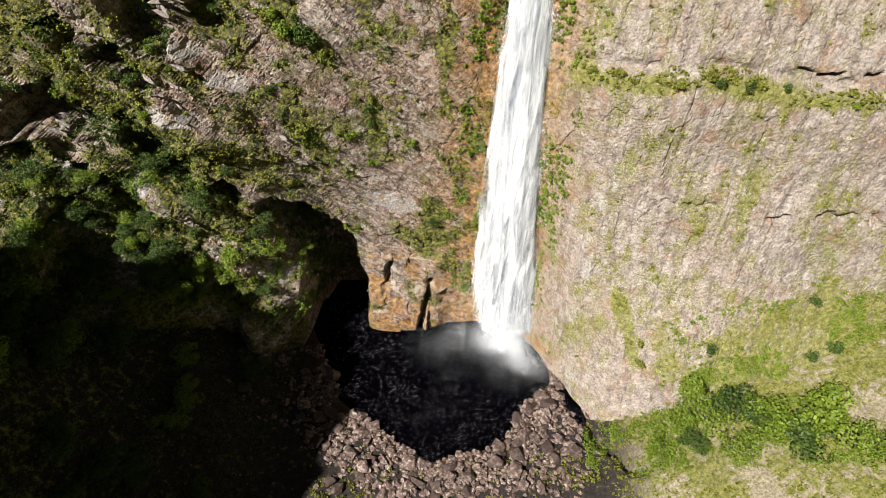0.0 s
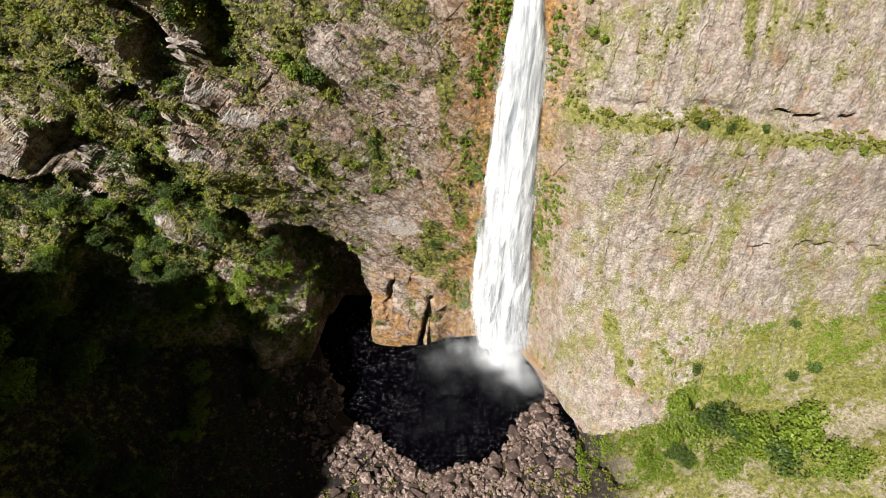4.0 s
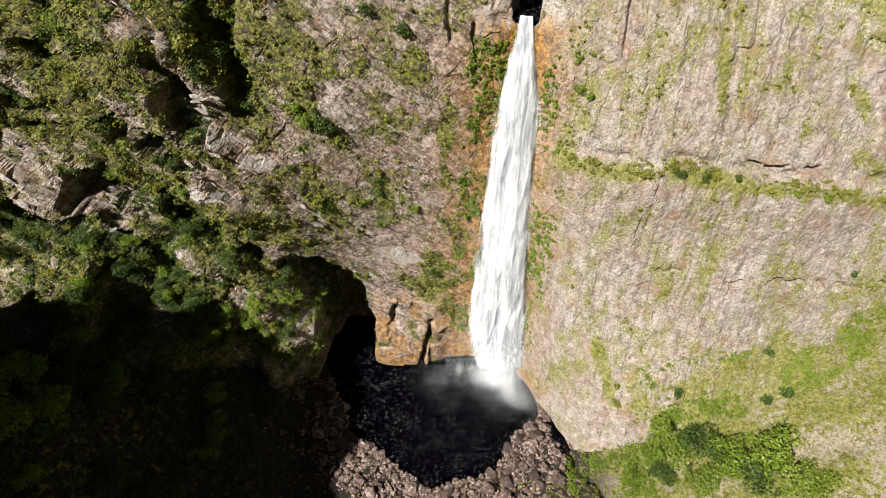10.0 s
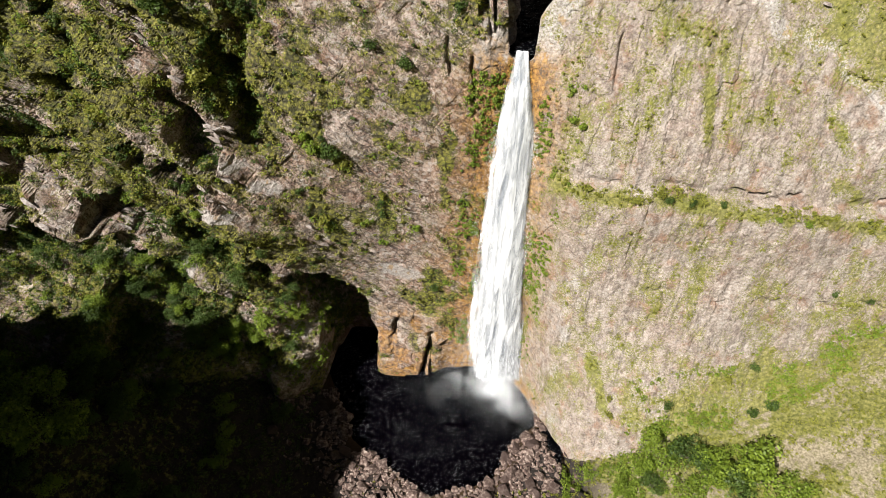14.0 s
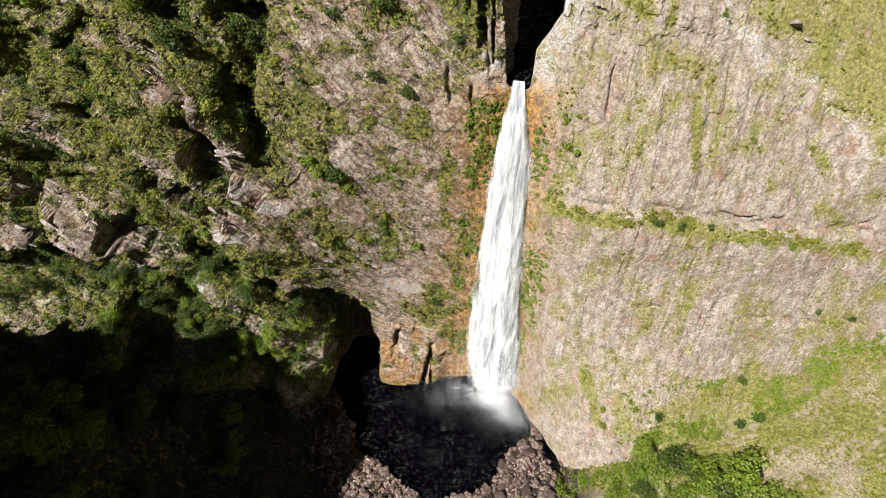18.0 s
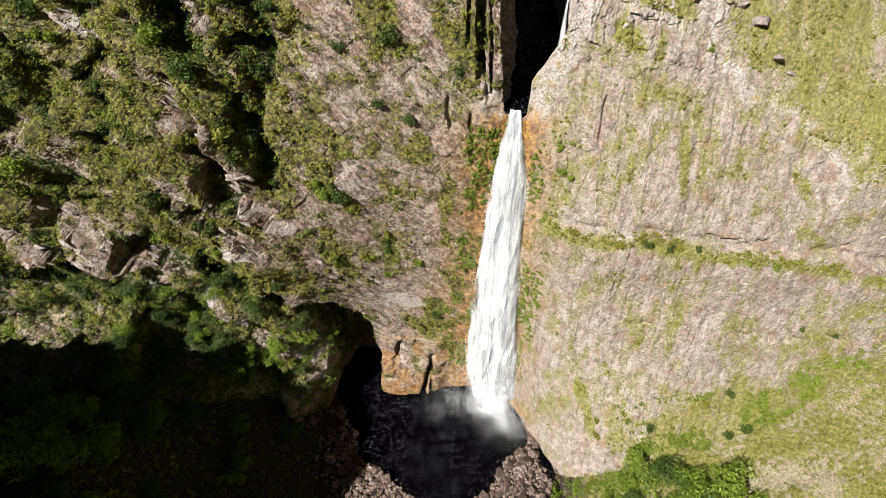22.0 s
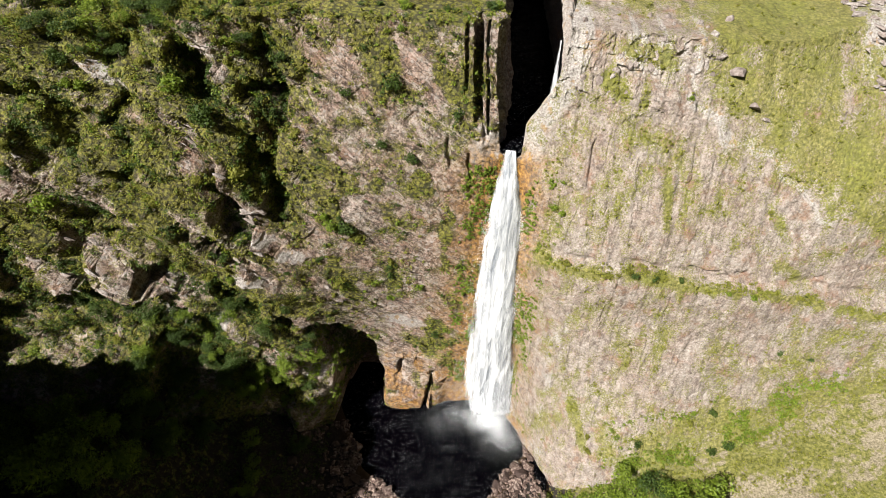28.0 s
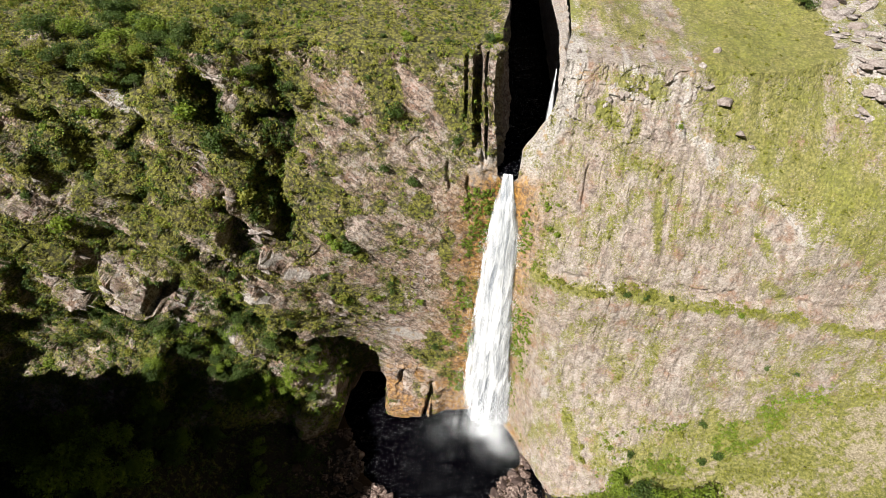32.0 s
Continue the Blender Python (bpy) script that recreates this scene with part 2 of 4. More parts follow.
def pool_material():
    n = Nodes("dark_tannin_water")
    w = n.noise(1.0, 3, 0.6, n.scaled(0.55, 1.5, 1.0, (0, 0, -32)), 0.6)
    w2 = n.noise(3.2, 2, 0.5, n.scaled(0.6, 1.3, 1.0, (0, 0, -32)))
    n.relief(n.math("ADD", w, n.math("MULTIPLY", w2, 0.35)), 0.5, 0.12)
    # bright ripple glints painted as thin pale streaks
    glint = n.noise(1.0, 2, 0.6, n.scaled(0.7, 7.5, 1.0, then=(0, 0, -38)), 0.7)
    where = n.noise(0.12, 2, 0.5)
    glint = n.math("ADD", glint, n.math("MULTIPLY", where, 0.12))
    m = n.done(n.mix(n.ramp(glint, (0.71, 0.0), (0.76, 0.30)), (0.0004, 0.0004, 0.0007), (0.6, 0.62, 0.65)), 0.06, 1.0)
    n.bsdf.inputs["IOR"].default_value = 1.33
    n.bsdf.inputs["Specular IOR Level"].default_value = 0.01
    return m


def water_material(name, thin):
    """White falling water, torn into streaks; thin: how much of it is gap."""
    n = Nodes(name)
    s = n.noise(1.0, 3, 0.5, n.scaled(0.36, 0.3, 0.045), 0.6)
    s2 = n.noise(1.0, 4, 0.55, n.scaled(0.7, 0.5, 0.09), 0.9)
    body = n.math("ADD", n.math("MULTIPLY", s, 0.5), n.math("MULTIPLY", s2, 0.5))
    gap = n.math("ADD", body, n.math("MULTIPLY", n.attr("edge"), -0.36))
    alpha = n.ramp(gap, (thin - 0.2, 0.0), (thin + 0.2, 1.0))
    m = n.done(n.ramp(body, (0.34, (0.17, 0.19, 0.22)), (0.42, (0.28, 0.295, 0.315)), (0.50, (0.39, 0.40, 0.412)), (0.6, (0.52, 0.53, 0.54))), 0.8, 1.0)
    n.link(alpha, n.bsdf.inputs["Alpha"])
    return m


def spray_material():
    n = Nodes("white_spray")
    return n.done((0.72, 0.74, 0.76), 0.8)


GORGE, GROUND, BOULDER, BARK = gorge_material(), ground_material(), boulder_material(), bark_material()
LEAF_BUSH = leaf_material("olive_scrub_leaves", (0.11, 0.125, 0.018), (0.24, 0.25, 0.036), (0.33, 0.325, 0.05))
LEAF_TREE = leaf_material("fresh_green_leaves", (0.055, 0.10, 0.008), (0.17, 0.25, 0.02), (0.30, 0.38, 0.04))
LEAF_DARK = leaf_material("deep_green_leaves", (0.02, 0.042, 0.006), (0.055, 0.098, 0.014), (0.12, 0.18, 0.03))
OUTCROP = outcrop_material()
POOL, SPRAY = pool_material(), spray_material()
WATER_CORE, WATER_VEIL = water_material("falling_water", 0.12), water_material("falling_water_veil", 0.42)


# ---- mesh helpers ----
def mesh_np(name, verts, faces, material, attrs=None, smooth=False):
    """A mesh object from arrays; faces has three or four columns."""
    me = bpy.data.meshes.new(name)
    verts, faces = np.asarray(verts, np.float32), np.asarray(faces, np.int32)
    k = faces.shape[1]
    me.vertices.add(len(verts))
    me.vertices.foreach_set("co", verts.ravel())
    me.loops.add(faces.size)
    me.loops.foreach_set("vertex_index", faces.ravel())
    me.polygons.add(len(faces))
    me.polygons.foreach_set("loop_start", np.arange(0, faces.size, k, dtype=np.int32))
    me.polygons.foreach_set("use_smooth", np.full(len(faces), smooth))
    for key, values in (attrs or {}).items():
        a = me.attributes.new(key, "FLOAT", "POINT")
        a.data.foreach_set("value", np.asarray(values, np.float32).ravel())
    me.materials.append(material)
    me.update(calc_edges=True)
    return me


def grid_faces(nu, nv):
    i = np.arange(nu * nv).reshape(nu, nv)
    return np.stack([i[:-1, :-1], i[1:, :-1], i[1:, 1:], i[:-1, 1:]], -1).reshape(-1, 4)


def part(name, me, parent, label=""):
    ob = new(name, me)
    ob.parent = parent
    if label:
        tagged(ob, label)
    return ob


# ---- the shape of the place ----
LEVELS = (0, 25, 50, 75, 100, 125, 150, 165)
WEST_X = (-260, -190, -140, -100, -70, -50, -36, -20, 0, 16)
WEST_Y = np.array((
    (30, 40, 50, 60, 68, 74, 80, 88),
    (62, 72, 80, 87, 92, 98, 106, 112),
    (80, 91, 101, 109, 113, 116, 124, 132),
    (70, 86, 105, 117, 121, 124, 133, 139),
    (104, 112, 119, 123, 124, 128, 136, 142),
    (126, 128, 130, 130, 131, 134, 140, 144),
    (141, 141, 139, 135, 134, 137, 142, 146),
    (141, 144, 143, 139, 138, 140, 144, 147),
    (142, 144, 143, 141, 140, 141, 145, 147),
    (143, 144, 143, 142, 142, 142, 146, 148)))
EAST_X = (15, 26, 36, 50, 70, 90, 110, 150, 200)
EAST_Y = np.array((
    (143, 144, 143, 142, 142, 142, 146, 148),
    (138, 138, 137, 136, 136, 137, 144, 149),
    (124, 124, 125, 127, 129, 134, 142, 149),
    (103, 111, 119, 122, 125, 131, 141, 149),
    (97, 103, 113, 119, 124, 131, 142, 149),
    (94, 101, 112, 117, 123, 131, 143, 151),
    (92, 100, 112, 118, 124, 129, 145, 158),
    (90, 98, 112, 118, 124, 129, 146, 158),
    (80, 90, 106, 112, 120, 126, 142, 155)))
RIM = 165.0
SLOT_Z = (-20, 126, 128.5, 138, 150, 162, 175, 230)
SLOT_W = (15.5, 15.5, 12.2, 11.2, 8.8, 8.2, 8.4, 8.4)
SLOT_E = (15.5, 15.5, 18.7, 19.4, 26.0, 28.2, 27.5, 26.0)


def slot_shift(s):
    """How far the gorge's west wall steps in, s metres behind the rim."""
    return 0.9 * step(1.6, 2.0, s) + 0.9 * step(4.2, 4.6, s) + 2.2 * step(14, 30, s)


POOL_EDGE = ((-24, 143), (-26, 158), (-44, 158), (-44, 138), (-38, 126), (-33, 116), (-29, 107), (-20, 100), (-10, 93.5), (0, 88), (11, 91), (21, 95.5), (29, 110), (37, 118), (38, 124), (30, 138), (22, 146))


def rim_height(x):
    return RIM + 4 * step(85, 120, x) - 6 * step(-80, -110, x)


# dark hollows: middle x and z, half length, half width, dip of the long axis, depth
HOLLOWS = ((-53.5, 150, 13, 2.2, -81, 6), (-56, 141, 10, 3.2, -52, 7), (-74, 147.5, 10, 5.2, -57, 9), (-119, 135, 8, 4.5, -52, 8),
           (-111, 145, 5.5, 2.4, -43, 6), (-55.5, 113, 11, 2.8, -75, 8), (-60, 126, 7.5, 2.2, -68, 5), (-67, 105.5, 8, 3.8, -68, 8),
           (-73.5, 95, 8.5, 3.2, -32, 8), (-90.5, 85, 12, 5.0, -32, 10), (-107, 76, 15, 4.4, -26, 10), (-73, 74, 13, 4.6, -54, 9),
           (-109, 112, 11, 1.8, -28, 4), (-139, 89, 12, 5.0, -77, 8), (-96, 136, 7, 1.6, -35, 4), (-88, 126, 6, 1.4, -60, 4),
           (-126, 73, 11, 4.5, -22, 9), (-119, 90, 9, 2.6, -35, 7), (-86, 65, 11, 3.2, -32, 8), (-59, 61, 7, 2.6, -45, 6), (-84, 103, 6, 1.6, -40, 5))
# leafy patches: middle x and z, half length, half width, dip, strength
PATCHES = ((-22, 150, 9, 3, -90, 0.6), (-1, 145, 10, 3.5, -42, 0.6), (-40, 110, 17, 3.6, -56, 0.7), (-63, 127, 21, 6, -55, 0.6), (-93, 115, 15, 8, -50, 0.4),
           (-37, 76, 15, 3, -73, 0.7), (-0.8, 95, 15, 1.6, -88, 0.7), (-4, 41, 12, 5, -90, 0.6), (-12, 115, 7, 3, -90, 0.5), (-20, 77, 8, 2.5, -75, 0.6),
           (-63, 69, 6, 3, -60, 0.6), (-112, 128, 11, 6, -40, 0.4), (-68, 132, 9, 5, -60, 0.5), (-130, 110, 13, 9, -30, 0.4))


def along(x, z, cx, cz, length, width, dip):
    """How far a point lies out from the middle of a slanting oval; 1 on its edge."""
    c, q = math.cos(radians(dip)), math.sin(radians(dip))
    u, v = (x - cx) * c + (z - cz) * q, (z - cz) * c - (x - cx) * q
    return np.sqrt((u / length) ** 2 + (v / width) ** 2)


def west_depth(x, z):
    y = table(WEST_X, LEVELS, WEST_Y, x, z)
    # a blunt pillar at the water, and a recess carved as its shadow
    y = y - 7 * step(-60, -54, x) * step(-37, -40, x) * step(30, 24, z)
    wob = x + 3.5 * (fbm(z / 6, x / 20, 0, 3, 65) - 0.5)
    left = np.interp(z, (20, 34, 44, 52), (-41.5, -42, -47, -51))
    top = np.interp(wob, (-52, -47, -37, -31, -27, -24.5, -23), (56, 55, 48, 41, 31, 16, -4)) + 3 * (fbm(x / 4, 2.5, 0, 2, 67) - 0.5)
    y = y + 19 * step(-1.2, 1.2, wob - left) * step(0.8, -0.8, z - top)
    # a cove under a long sharp brow
    brow = np.interp(wob, (-104, -91, -79, -68, -60), (68, 63, 60, 54, 43)) + 4 * (fbm(x / 5, 1.5, 0, 3, 75) - 0.5)
    y = y + 17 * step(-102, -98.5, wob) * step(-57, -63, x) * step(30, 50, z) * step(0.8, -0.8, z - brow)
    brow = np.interp(wob, (-165, -150, -124, -104), (84, 80, 74, 67)) + 5 * (fbm(x / 6, 8.5, 0, 3, 77) - 0.5)
    y = y + 13 * step(-165, -155, x) * step(-101.5, -104, wob) * step(36, 56, z) * step(0.8, -0.8, z - brow)
    # slabs dip towards the fall; the far part of the wall is broken into ribs
    rugged = 0.10 + 0.90 * step(-34, -66, x)
    u, v = 0.79 * x - 0.62 * z, 0.62 * x + 0.79 * z
    q = v / 12.0 + 0.9 * fbm(u / 32, v / 26, 0, 3, 11)
    saw = np.mod(q, 1.0)
    out = rugged * 3.6 * (step(0.0, 0.75, saw) - step(0.86, 1.0, saw) - 0.4) * (0.4 + 1.1 * fbm(x / 14, z / 14, 0, 2, 5))
    out = out + rugged * 10.0 * (fbm(x / 26, z / 30, 0, 3, 21) - 0.5)
    rib = fbm((u + 0.2 * v) / 34, v / 13, 0, 3, 25)
    out = out - rugged * 7.0 * step(0.07, 0.0, np.abs(rib - 0.5)) * step(84, 105, z)
    out = out + (0.10 + 0.75 * rugged) * 2.2 * facets(u / 9.0, v / 5.0, 31, 0.25)
    out = out + (0.22 + 0.5 * rugged) * 1.2 * facets(u / 4.6, v / 2.2, 41, 0.25)
    out = out + (0.3 + 0.3 * rugged) * 0.8 * facets(u / 1.9, v / 1.0, 51, 0.25)
    wx, wz = 9 * (fbm(x / 7, z / 7, 0, 4, 69) - 0.5), 9 * (fbm(x / 7, z / 7, 0, 4, 71) - 0.5)
    for cx, cz, length, width, dip, depth in HOLLOWS:
        far = ((x - cx) * math.cos(radians(dip)) + (z - cz) * math.sin(radians(dip))) / length
        out = out - depth * np.clip(1.15 - 0.55 * far, 0.3, 1.8) * step(1.12, 0.86, along(x + wx, z + wz, cx, cz, length, width, dip))
    # under an overhang far along the wall
    over = z + 0.12 * (x + 110) + 5 * (fbm(x / 9, 4.0, 0, 2, 57) - 0.5)
    out = out + 6.0 * bump(x, -114, 20) * (step(83, 84.5, over) - step(86, 99, over)) - 7.5 * bump(x, -108, 30) * step(62, 70, over) * step(84, 80, over)
    out = out - 4.5 * step(-50, -75, x) * bump(z - 0.15 * (x + 80) + 4 * (fbm(x / 7, 6.0, 0, 2, 59) - 0.5), 66, 3)
    # squared blocks above the water and a cleft
    low = step(46, 36, z) * step(-25, -22, x) * step(4, -2, x)
    out = out * (1 - 0.7 * low) + low * (2.8 * step(16.4, 15.9, z) + 1.2 * step(27.6, 27.2, z) + 0.8 * step(8.3, 8.0, z) - 4.5 * bump(x + 4 * (fbm(z / 3, 5.5, 0, 3, 79) - 0.5) - 0.12 * (z - 20), -17.5, 0.9) * step(13, 17, z) * step(27, 22, z) - 4.5 * bump(x - 0.15 * (z - 8), -5.0, 0.9) * step(20, 17, z) - 2 * step(-4, -3.4, x) * step(17, 12, z) + 1.0 * facets(x / 5, z / 4, 43, 0.2))
    for c, a, b in ((-2.5, 121, 133), (3.5, 114, 129), (8.5, 130, 142)):
        out = out - 2.2 * bump(x + 0.16 * (z - 125) + 1.5 * fbm(z / 4, c, 0, 2, 63), c + 0.7, 0.5) * step(a, a + 3, z) * step(b, b - 3, z) 
    # upright grooves split the corner beside the gorge into pillars
    for c, w, d, a in ((4.2, 1.2, 7.0, 138), (6.9, 0.4, 3.5, 134), (0.8, 0.5, 2.5, 146)):
        out = out - d * step(1.3 * w, 0.8 * w, np.abs(x - c - 1.0 * (fbm(z / 3, c, 0, 3, 87) - 0.5) + 0.08 * (z - 150))) * step(a - 2, a + 2, z)
    out = out + step(3, 6, x) * step(128, 134, z) * 1.3 * facets(x / 2.2, z / 3.2, 89, 0.2)
    return y - out


def ledge_height(x):
    return np.interp(x, (28, 33, 55, 79, 97, 127, 200), (97.5, 98.6, 102.3, 100.2, 100.2, 95.2, 90)) + 2 * (fbm(x / 7, 0.5, 0, 3, 3) - 0.5)


def east_depth(x, z):
    y = table(EAST_X, LEVELS, EAST_Y, x, z)
    out = 2.0 * (fbm(x / 16, z / 24, 0, 3, 61) - 0.5)
    flute = 1.0 - 0.55 * step(60, 100, x)
    out = out + 0.55 * flute * facets(x / 4.5 + 0.6 * fbm(x / 6, z / 6, 0, 2, 73), z / 13, 71, 0.12)
    out = out + 0.45 * flute * (fbm(x / 1.6, z / 16, 0, 3, 75) - 0.5) * 2
    out = out + 0.3 * facets(x / 2.2 + 0.05 * z, z / 2.0 + 0.08 * x + 0.5 * fbm(x / 3, z / 3, 0, 2, 85), 81, 0.12)
    out = out + 0.15 * facets((x + 0.5 * z) / 1.1, (z - 0.4 * x) / 0.9, 83, 0.2)
    d = z - ledge_height(x)
    out = out + 2.0 * step(1.0, -0.6, d) * step(-24, -4, d) * step(24, 32, x) - 1.0 * bump(d, 1.6, 1.2) * step(24, 34, x) * step(0.35, 0.6, fbm(x / 7, 3.0, 0, 2, 19))
    d2 = z - (71 - 0.03 * x + 4 * fbm(x / 15, 2.0, 0, 2, 4))
    out = out - 1.6 * bump(d2 + 3 * (fbm(x / 3, z / 3, 0, 3, 15) - 0.5), 0, 1.1) * step(45, 60, x) * step(0.5, 0.6, fbm(x / 3, z / 2, 0, 2, 17))
    out = out - 2.4 * bump(d, 3.2 + 2.4 * (fbm(x / 3, 6.5, 0, 4, 23) - 0.5), 0.45) * step(0.46, 0.56, fbm(x / 3.5, 4.5, 0, 2, 35)) * (step(72, 75, x) * step(94, 90, x) + step(103, 106, x) * step(116, 112, x))
    # a short crack on the upper wall, and the broken edge of the upper slope
    out = out - 1.2 * bump(x - 36.5 - 0.02 * z + fbm(z / 3, 1.0, 0, 2, 27), 0, 0.5) * step(124, 127, z) * step(140, 136, z)
    out = out - 0.8 * step(0.8, -0.8, slab_edge(x, z) - 14 * (fbm(x / 9, z / 9, 0, 2, 255) - 0.5)) * step(60, 66, x) * step(120, 108, x) * step(-22, -4, slab_edge(x, z)) * step(0.4, 0.6, fbm(x / 6, z / 6, 0, 2, 33))
    # an undercut corner near the water
    out = out - 1.4 * step(36.5, 35.5, x - 0.04 * z + 1.2 * fbm(z / 4, 5.0, 0, 2, 29)) * step(62, 50, z)
    # blocky steps near the rim
    near = step(140, 150, z)
    out = out + near * (1.6 * facets(x / 7.0, z / 5.0 + 0.06 * x, 97, 0.04) + 0.7 * facets(x / 2.6, z / 2.2, 98, 0.05)) * step(75, 62, x)
    return y - out


def plateau(x, s):
    """Height of the land s metres behind the rim."""
    z = rim_height(x) + 0.16 * s + 7 * (fbm(x / 38, s / 38, 0, 3, 7) - 0.5) * step(0, 25, s) + 1.6 * (fbm(x / 6, s / 6, 0, 3, 8) - 0.5) * step(0, 6, s)
    return z


def pool_distance(x, y):
    """Metres to the pool's edge, negative inside."""
    best, inside = np.full(np.shape(x), 1e9), np.zeros(np.shape(x), bool)
    for (ax, ay), (bx, by) in zip(POOL_EDGE, POOL_EDGE[1:] + POOL_EDGE[:1]):
        dx, dy = bx - ax, by - ay
        t = np.clip(((x - ax) * dx + (y - ay) * dy) / (dx * dx + dy * dy), 0, 1)
        best = np.minimum(best, np.hypot(x - ax - t * dx, y - ay - t * dy))
        cross = ((ay > y) != (by > y)) & (x < dx * (y - ay) / (dy if dy else 1e-9) + ax)
        inside ^= cross
    return np.where(inside, -best, best)


def ground_height(x, y):
    d = pool_distance(x, y)
    shore = np.where(d < 0, 0.35 * d, 0.09 * d)
    west = 0.55 * np.clip(-42 - x, 0, 60) * step(-36, -55, x) - 0.32 * np.clip(-104 - x, 0, 34) + 0.16 * np.maximum(0, y - 92) * step(-45, -70, x)
    east = 0.50 * np.maximum(0, x - 48) + 0.14 * np.maximum(0, y - 88) * step(46, 66, x)
    z = 0.2 + np.clip(shore, -4, 8) + west + east - 0.22 * np.maximum(0, 84 - y)
    z = z + 2.2 * (fbm(x / 15, y / 15, 0, 3, 101) - 0.5) * step(2, 14, d) + 0.9 * (fbm(x / 3, y / 3, 0, 3, 103) - 0.5) * step(0, 4, d)
    # a trench dug for the rocks' dark shade between the bank and the meadow
    mid = np.interp(y, (84, 92, 100, 108, 116), (57, 52, 47, 44.5, 41)) + 3 * (fbm(y / 4, x / 9, 0, 2, 115) - 0.5)
    z = z - 4.0 * bump(x, mid, 2.4) * step(82, 88, y) * step(119, 114, y)
    # an unseen ridge beside and behind the viewer, added to shade the west
    s = y - 1.077 * (np.clip(x, -330, -142) + 160)
    shade_crest = np.interp(s, (-110, -10, 5, 15, 24, 32, 37, 42, 48, 59, 65, 80), (181, 180, 170, 164, 161, 153, 147, 140, 132, 122, 106, 88))
    wall = -60 + (shade_crest + 60 + 9 * (fbm(s / 9, x / 40, 0, 3, 107) - 0.5) + 16 * (fbm(s / 3, 4.0, 0, 2, 111) - 0.5)) * step(0, 1, (-x - 142 + 8 * fbm(y / 20, x / 40, 0, 3, 105)) / 26) * step(SHADE_RIDGE_S - 15, SHADE_RIDGE_S + 15, y) * step(108, 76, y)
    z = z + 10 * bump(x, -104, 18) * bump(y, 74, 16)
    far = 60 * fbm(x / 300, y / 300, 0, 4, 109) * step(200, 600, np.hypot(x, y - 60))
    return np.maximum(z, wall) + far - 0.10 * np.maximum(0, 60 - y) * step(1500, 60, np.hypot(x, y))


SHADE_RIDGE_S = -110.0


def rim_line(edge, S):
    """The rim's outline, smoothed away behind the edge."""
    k = np.ones(31) / 31
    soft = np.convolve(np.pad(edge, 15, mode="edge"), k, mode="valid")
    f = step(0, 7, S)
    return edge[:, None] * (1 - f) + soft[:, None] * f


def west_grid():
    us = np.linspace(0, 1, 600) ** 0.75
    zf = -6 + (RIM + 6) * np.linspace(0, 1, 410)
    sb = np.concatenate([np.cumsum(np.full(90, 0.7)), 63 + np.cumsum(np.linspace(1.2, 20, 40))])
    U, Z = np.meshgrid(us, zf, indexing="ij")
    X = -260 + (np.interp(Z, SLOT_Z, SLOT_W) + 260) * U
    Zs = np.where(Z > 0, Z * rim_height(X) / RIM, Z)
    Y = west_depth(X, Z)
    U2, S = np.meshgrid(us, sb, indexing="ij")
    Zb = plateau(-260 + 270 * U2, S)
    Xb = -260 + (np.interp(RIM, SLOT_Z, SLOT_W) + slot_shift(S) + 260) * U2
    Yb = rim_line(Y[:, -1], S) + S
    return np.hstack([X, Xb]), np.hstack([Y, Yb]), np.hstack([Zs, Zb]), len(zf)


def east_grid():
    us = np.linspace(0, 1, 460) ** 1.1
    zf = -6 + (RIM + 6) * np.linspace(0, 1, 410)
    sb = np.concatenate([np.cumsum(np.full(90, 0.7)), 63 + np.cumsum(np.linspace(1.2, 20, 40))])
    U, Z = np.meshgrid(us, zf, indexing="ij")
    left = np.interp(Z, SLOT_Z, SLOT_E)
    X = left + (200 - left) * U
    Zs = np.where(Z > 0, Z * rim_height(X) / RIM, Z)
    Y = east_depth(X, Z)
    U2, S = np.meshgrid(us, sb, indexing="ij")
    left = np.interp(RIM, SLOT_Z, SLOT_E) + 3.0 * step(0, 20, S)
    Xb = left + (200 - left) * U2
    Zb = plateau(Xb, S)
    return np.hstack([X, Xb]), np.hstack([Y, rim_line(Y[:, -1], S) + S]), np.hstack([Zs, Zb]), len(zf)


def west_pale(X, Z):
    p = 0
    for x, z, w, h in ((-99, 148, 8, 2.5), (-52, 91, 5, 2.0), (-107, 79.5, 9, 2.0), (-16, 49, 9, 3.5), (-92, 67, 9, 4), (-60, 99, 4, 1.5), (-50, 31, 6, 3), (8, 128, 5, 9), (-66, 84, 6, 3), (-80, 64, 7, 2.5)):
        p = np.maximum(p, bump(X, x, w) * bump(Z - 0.25 * (x - X), z, h))
    return step(0.36, 0.6, p * (0.2 + 1.6 * fbm(X / 2.5, Z / 2, 0, 3, 251))) * 0.8


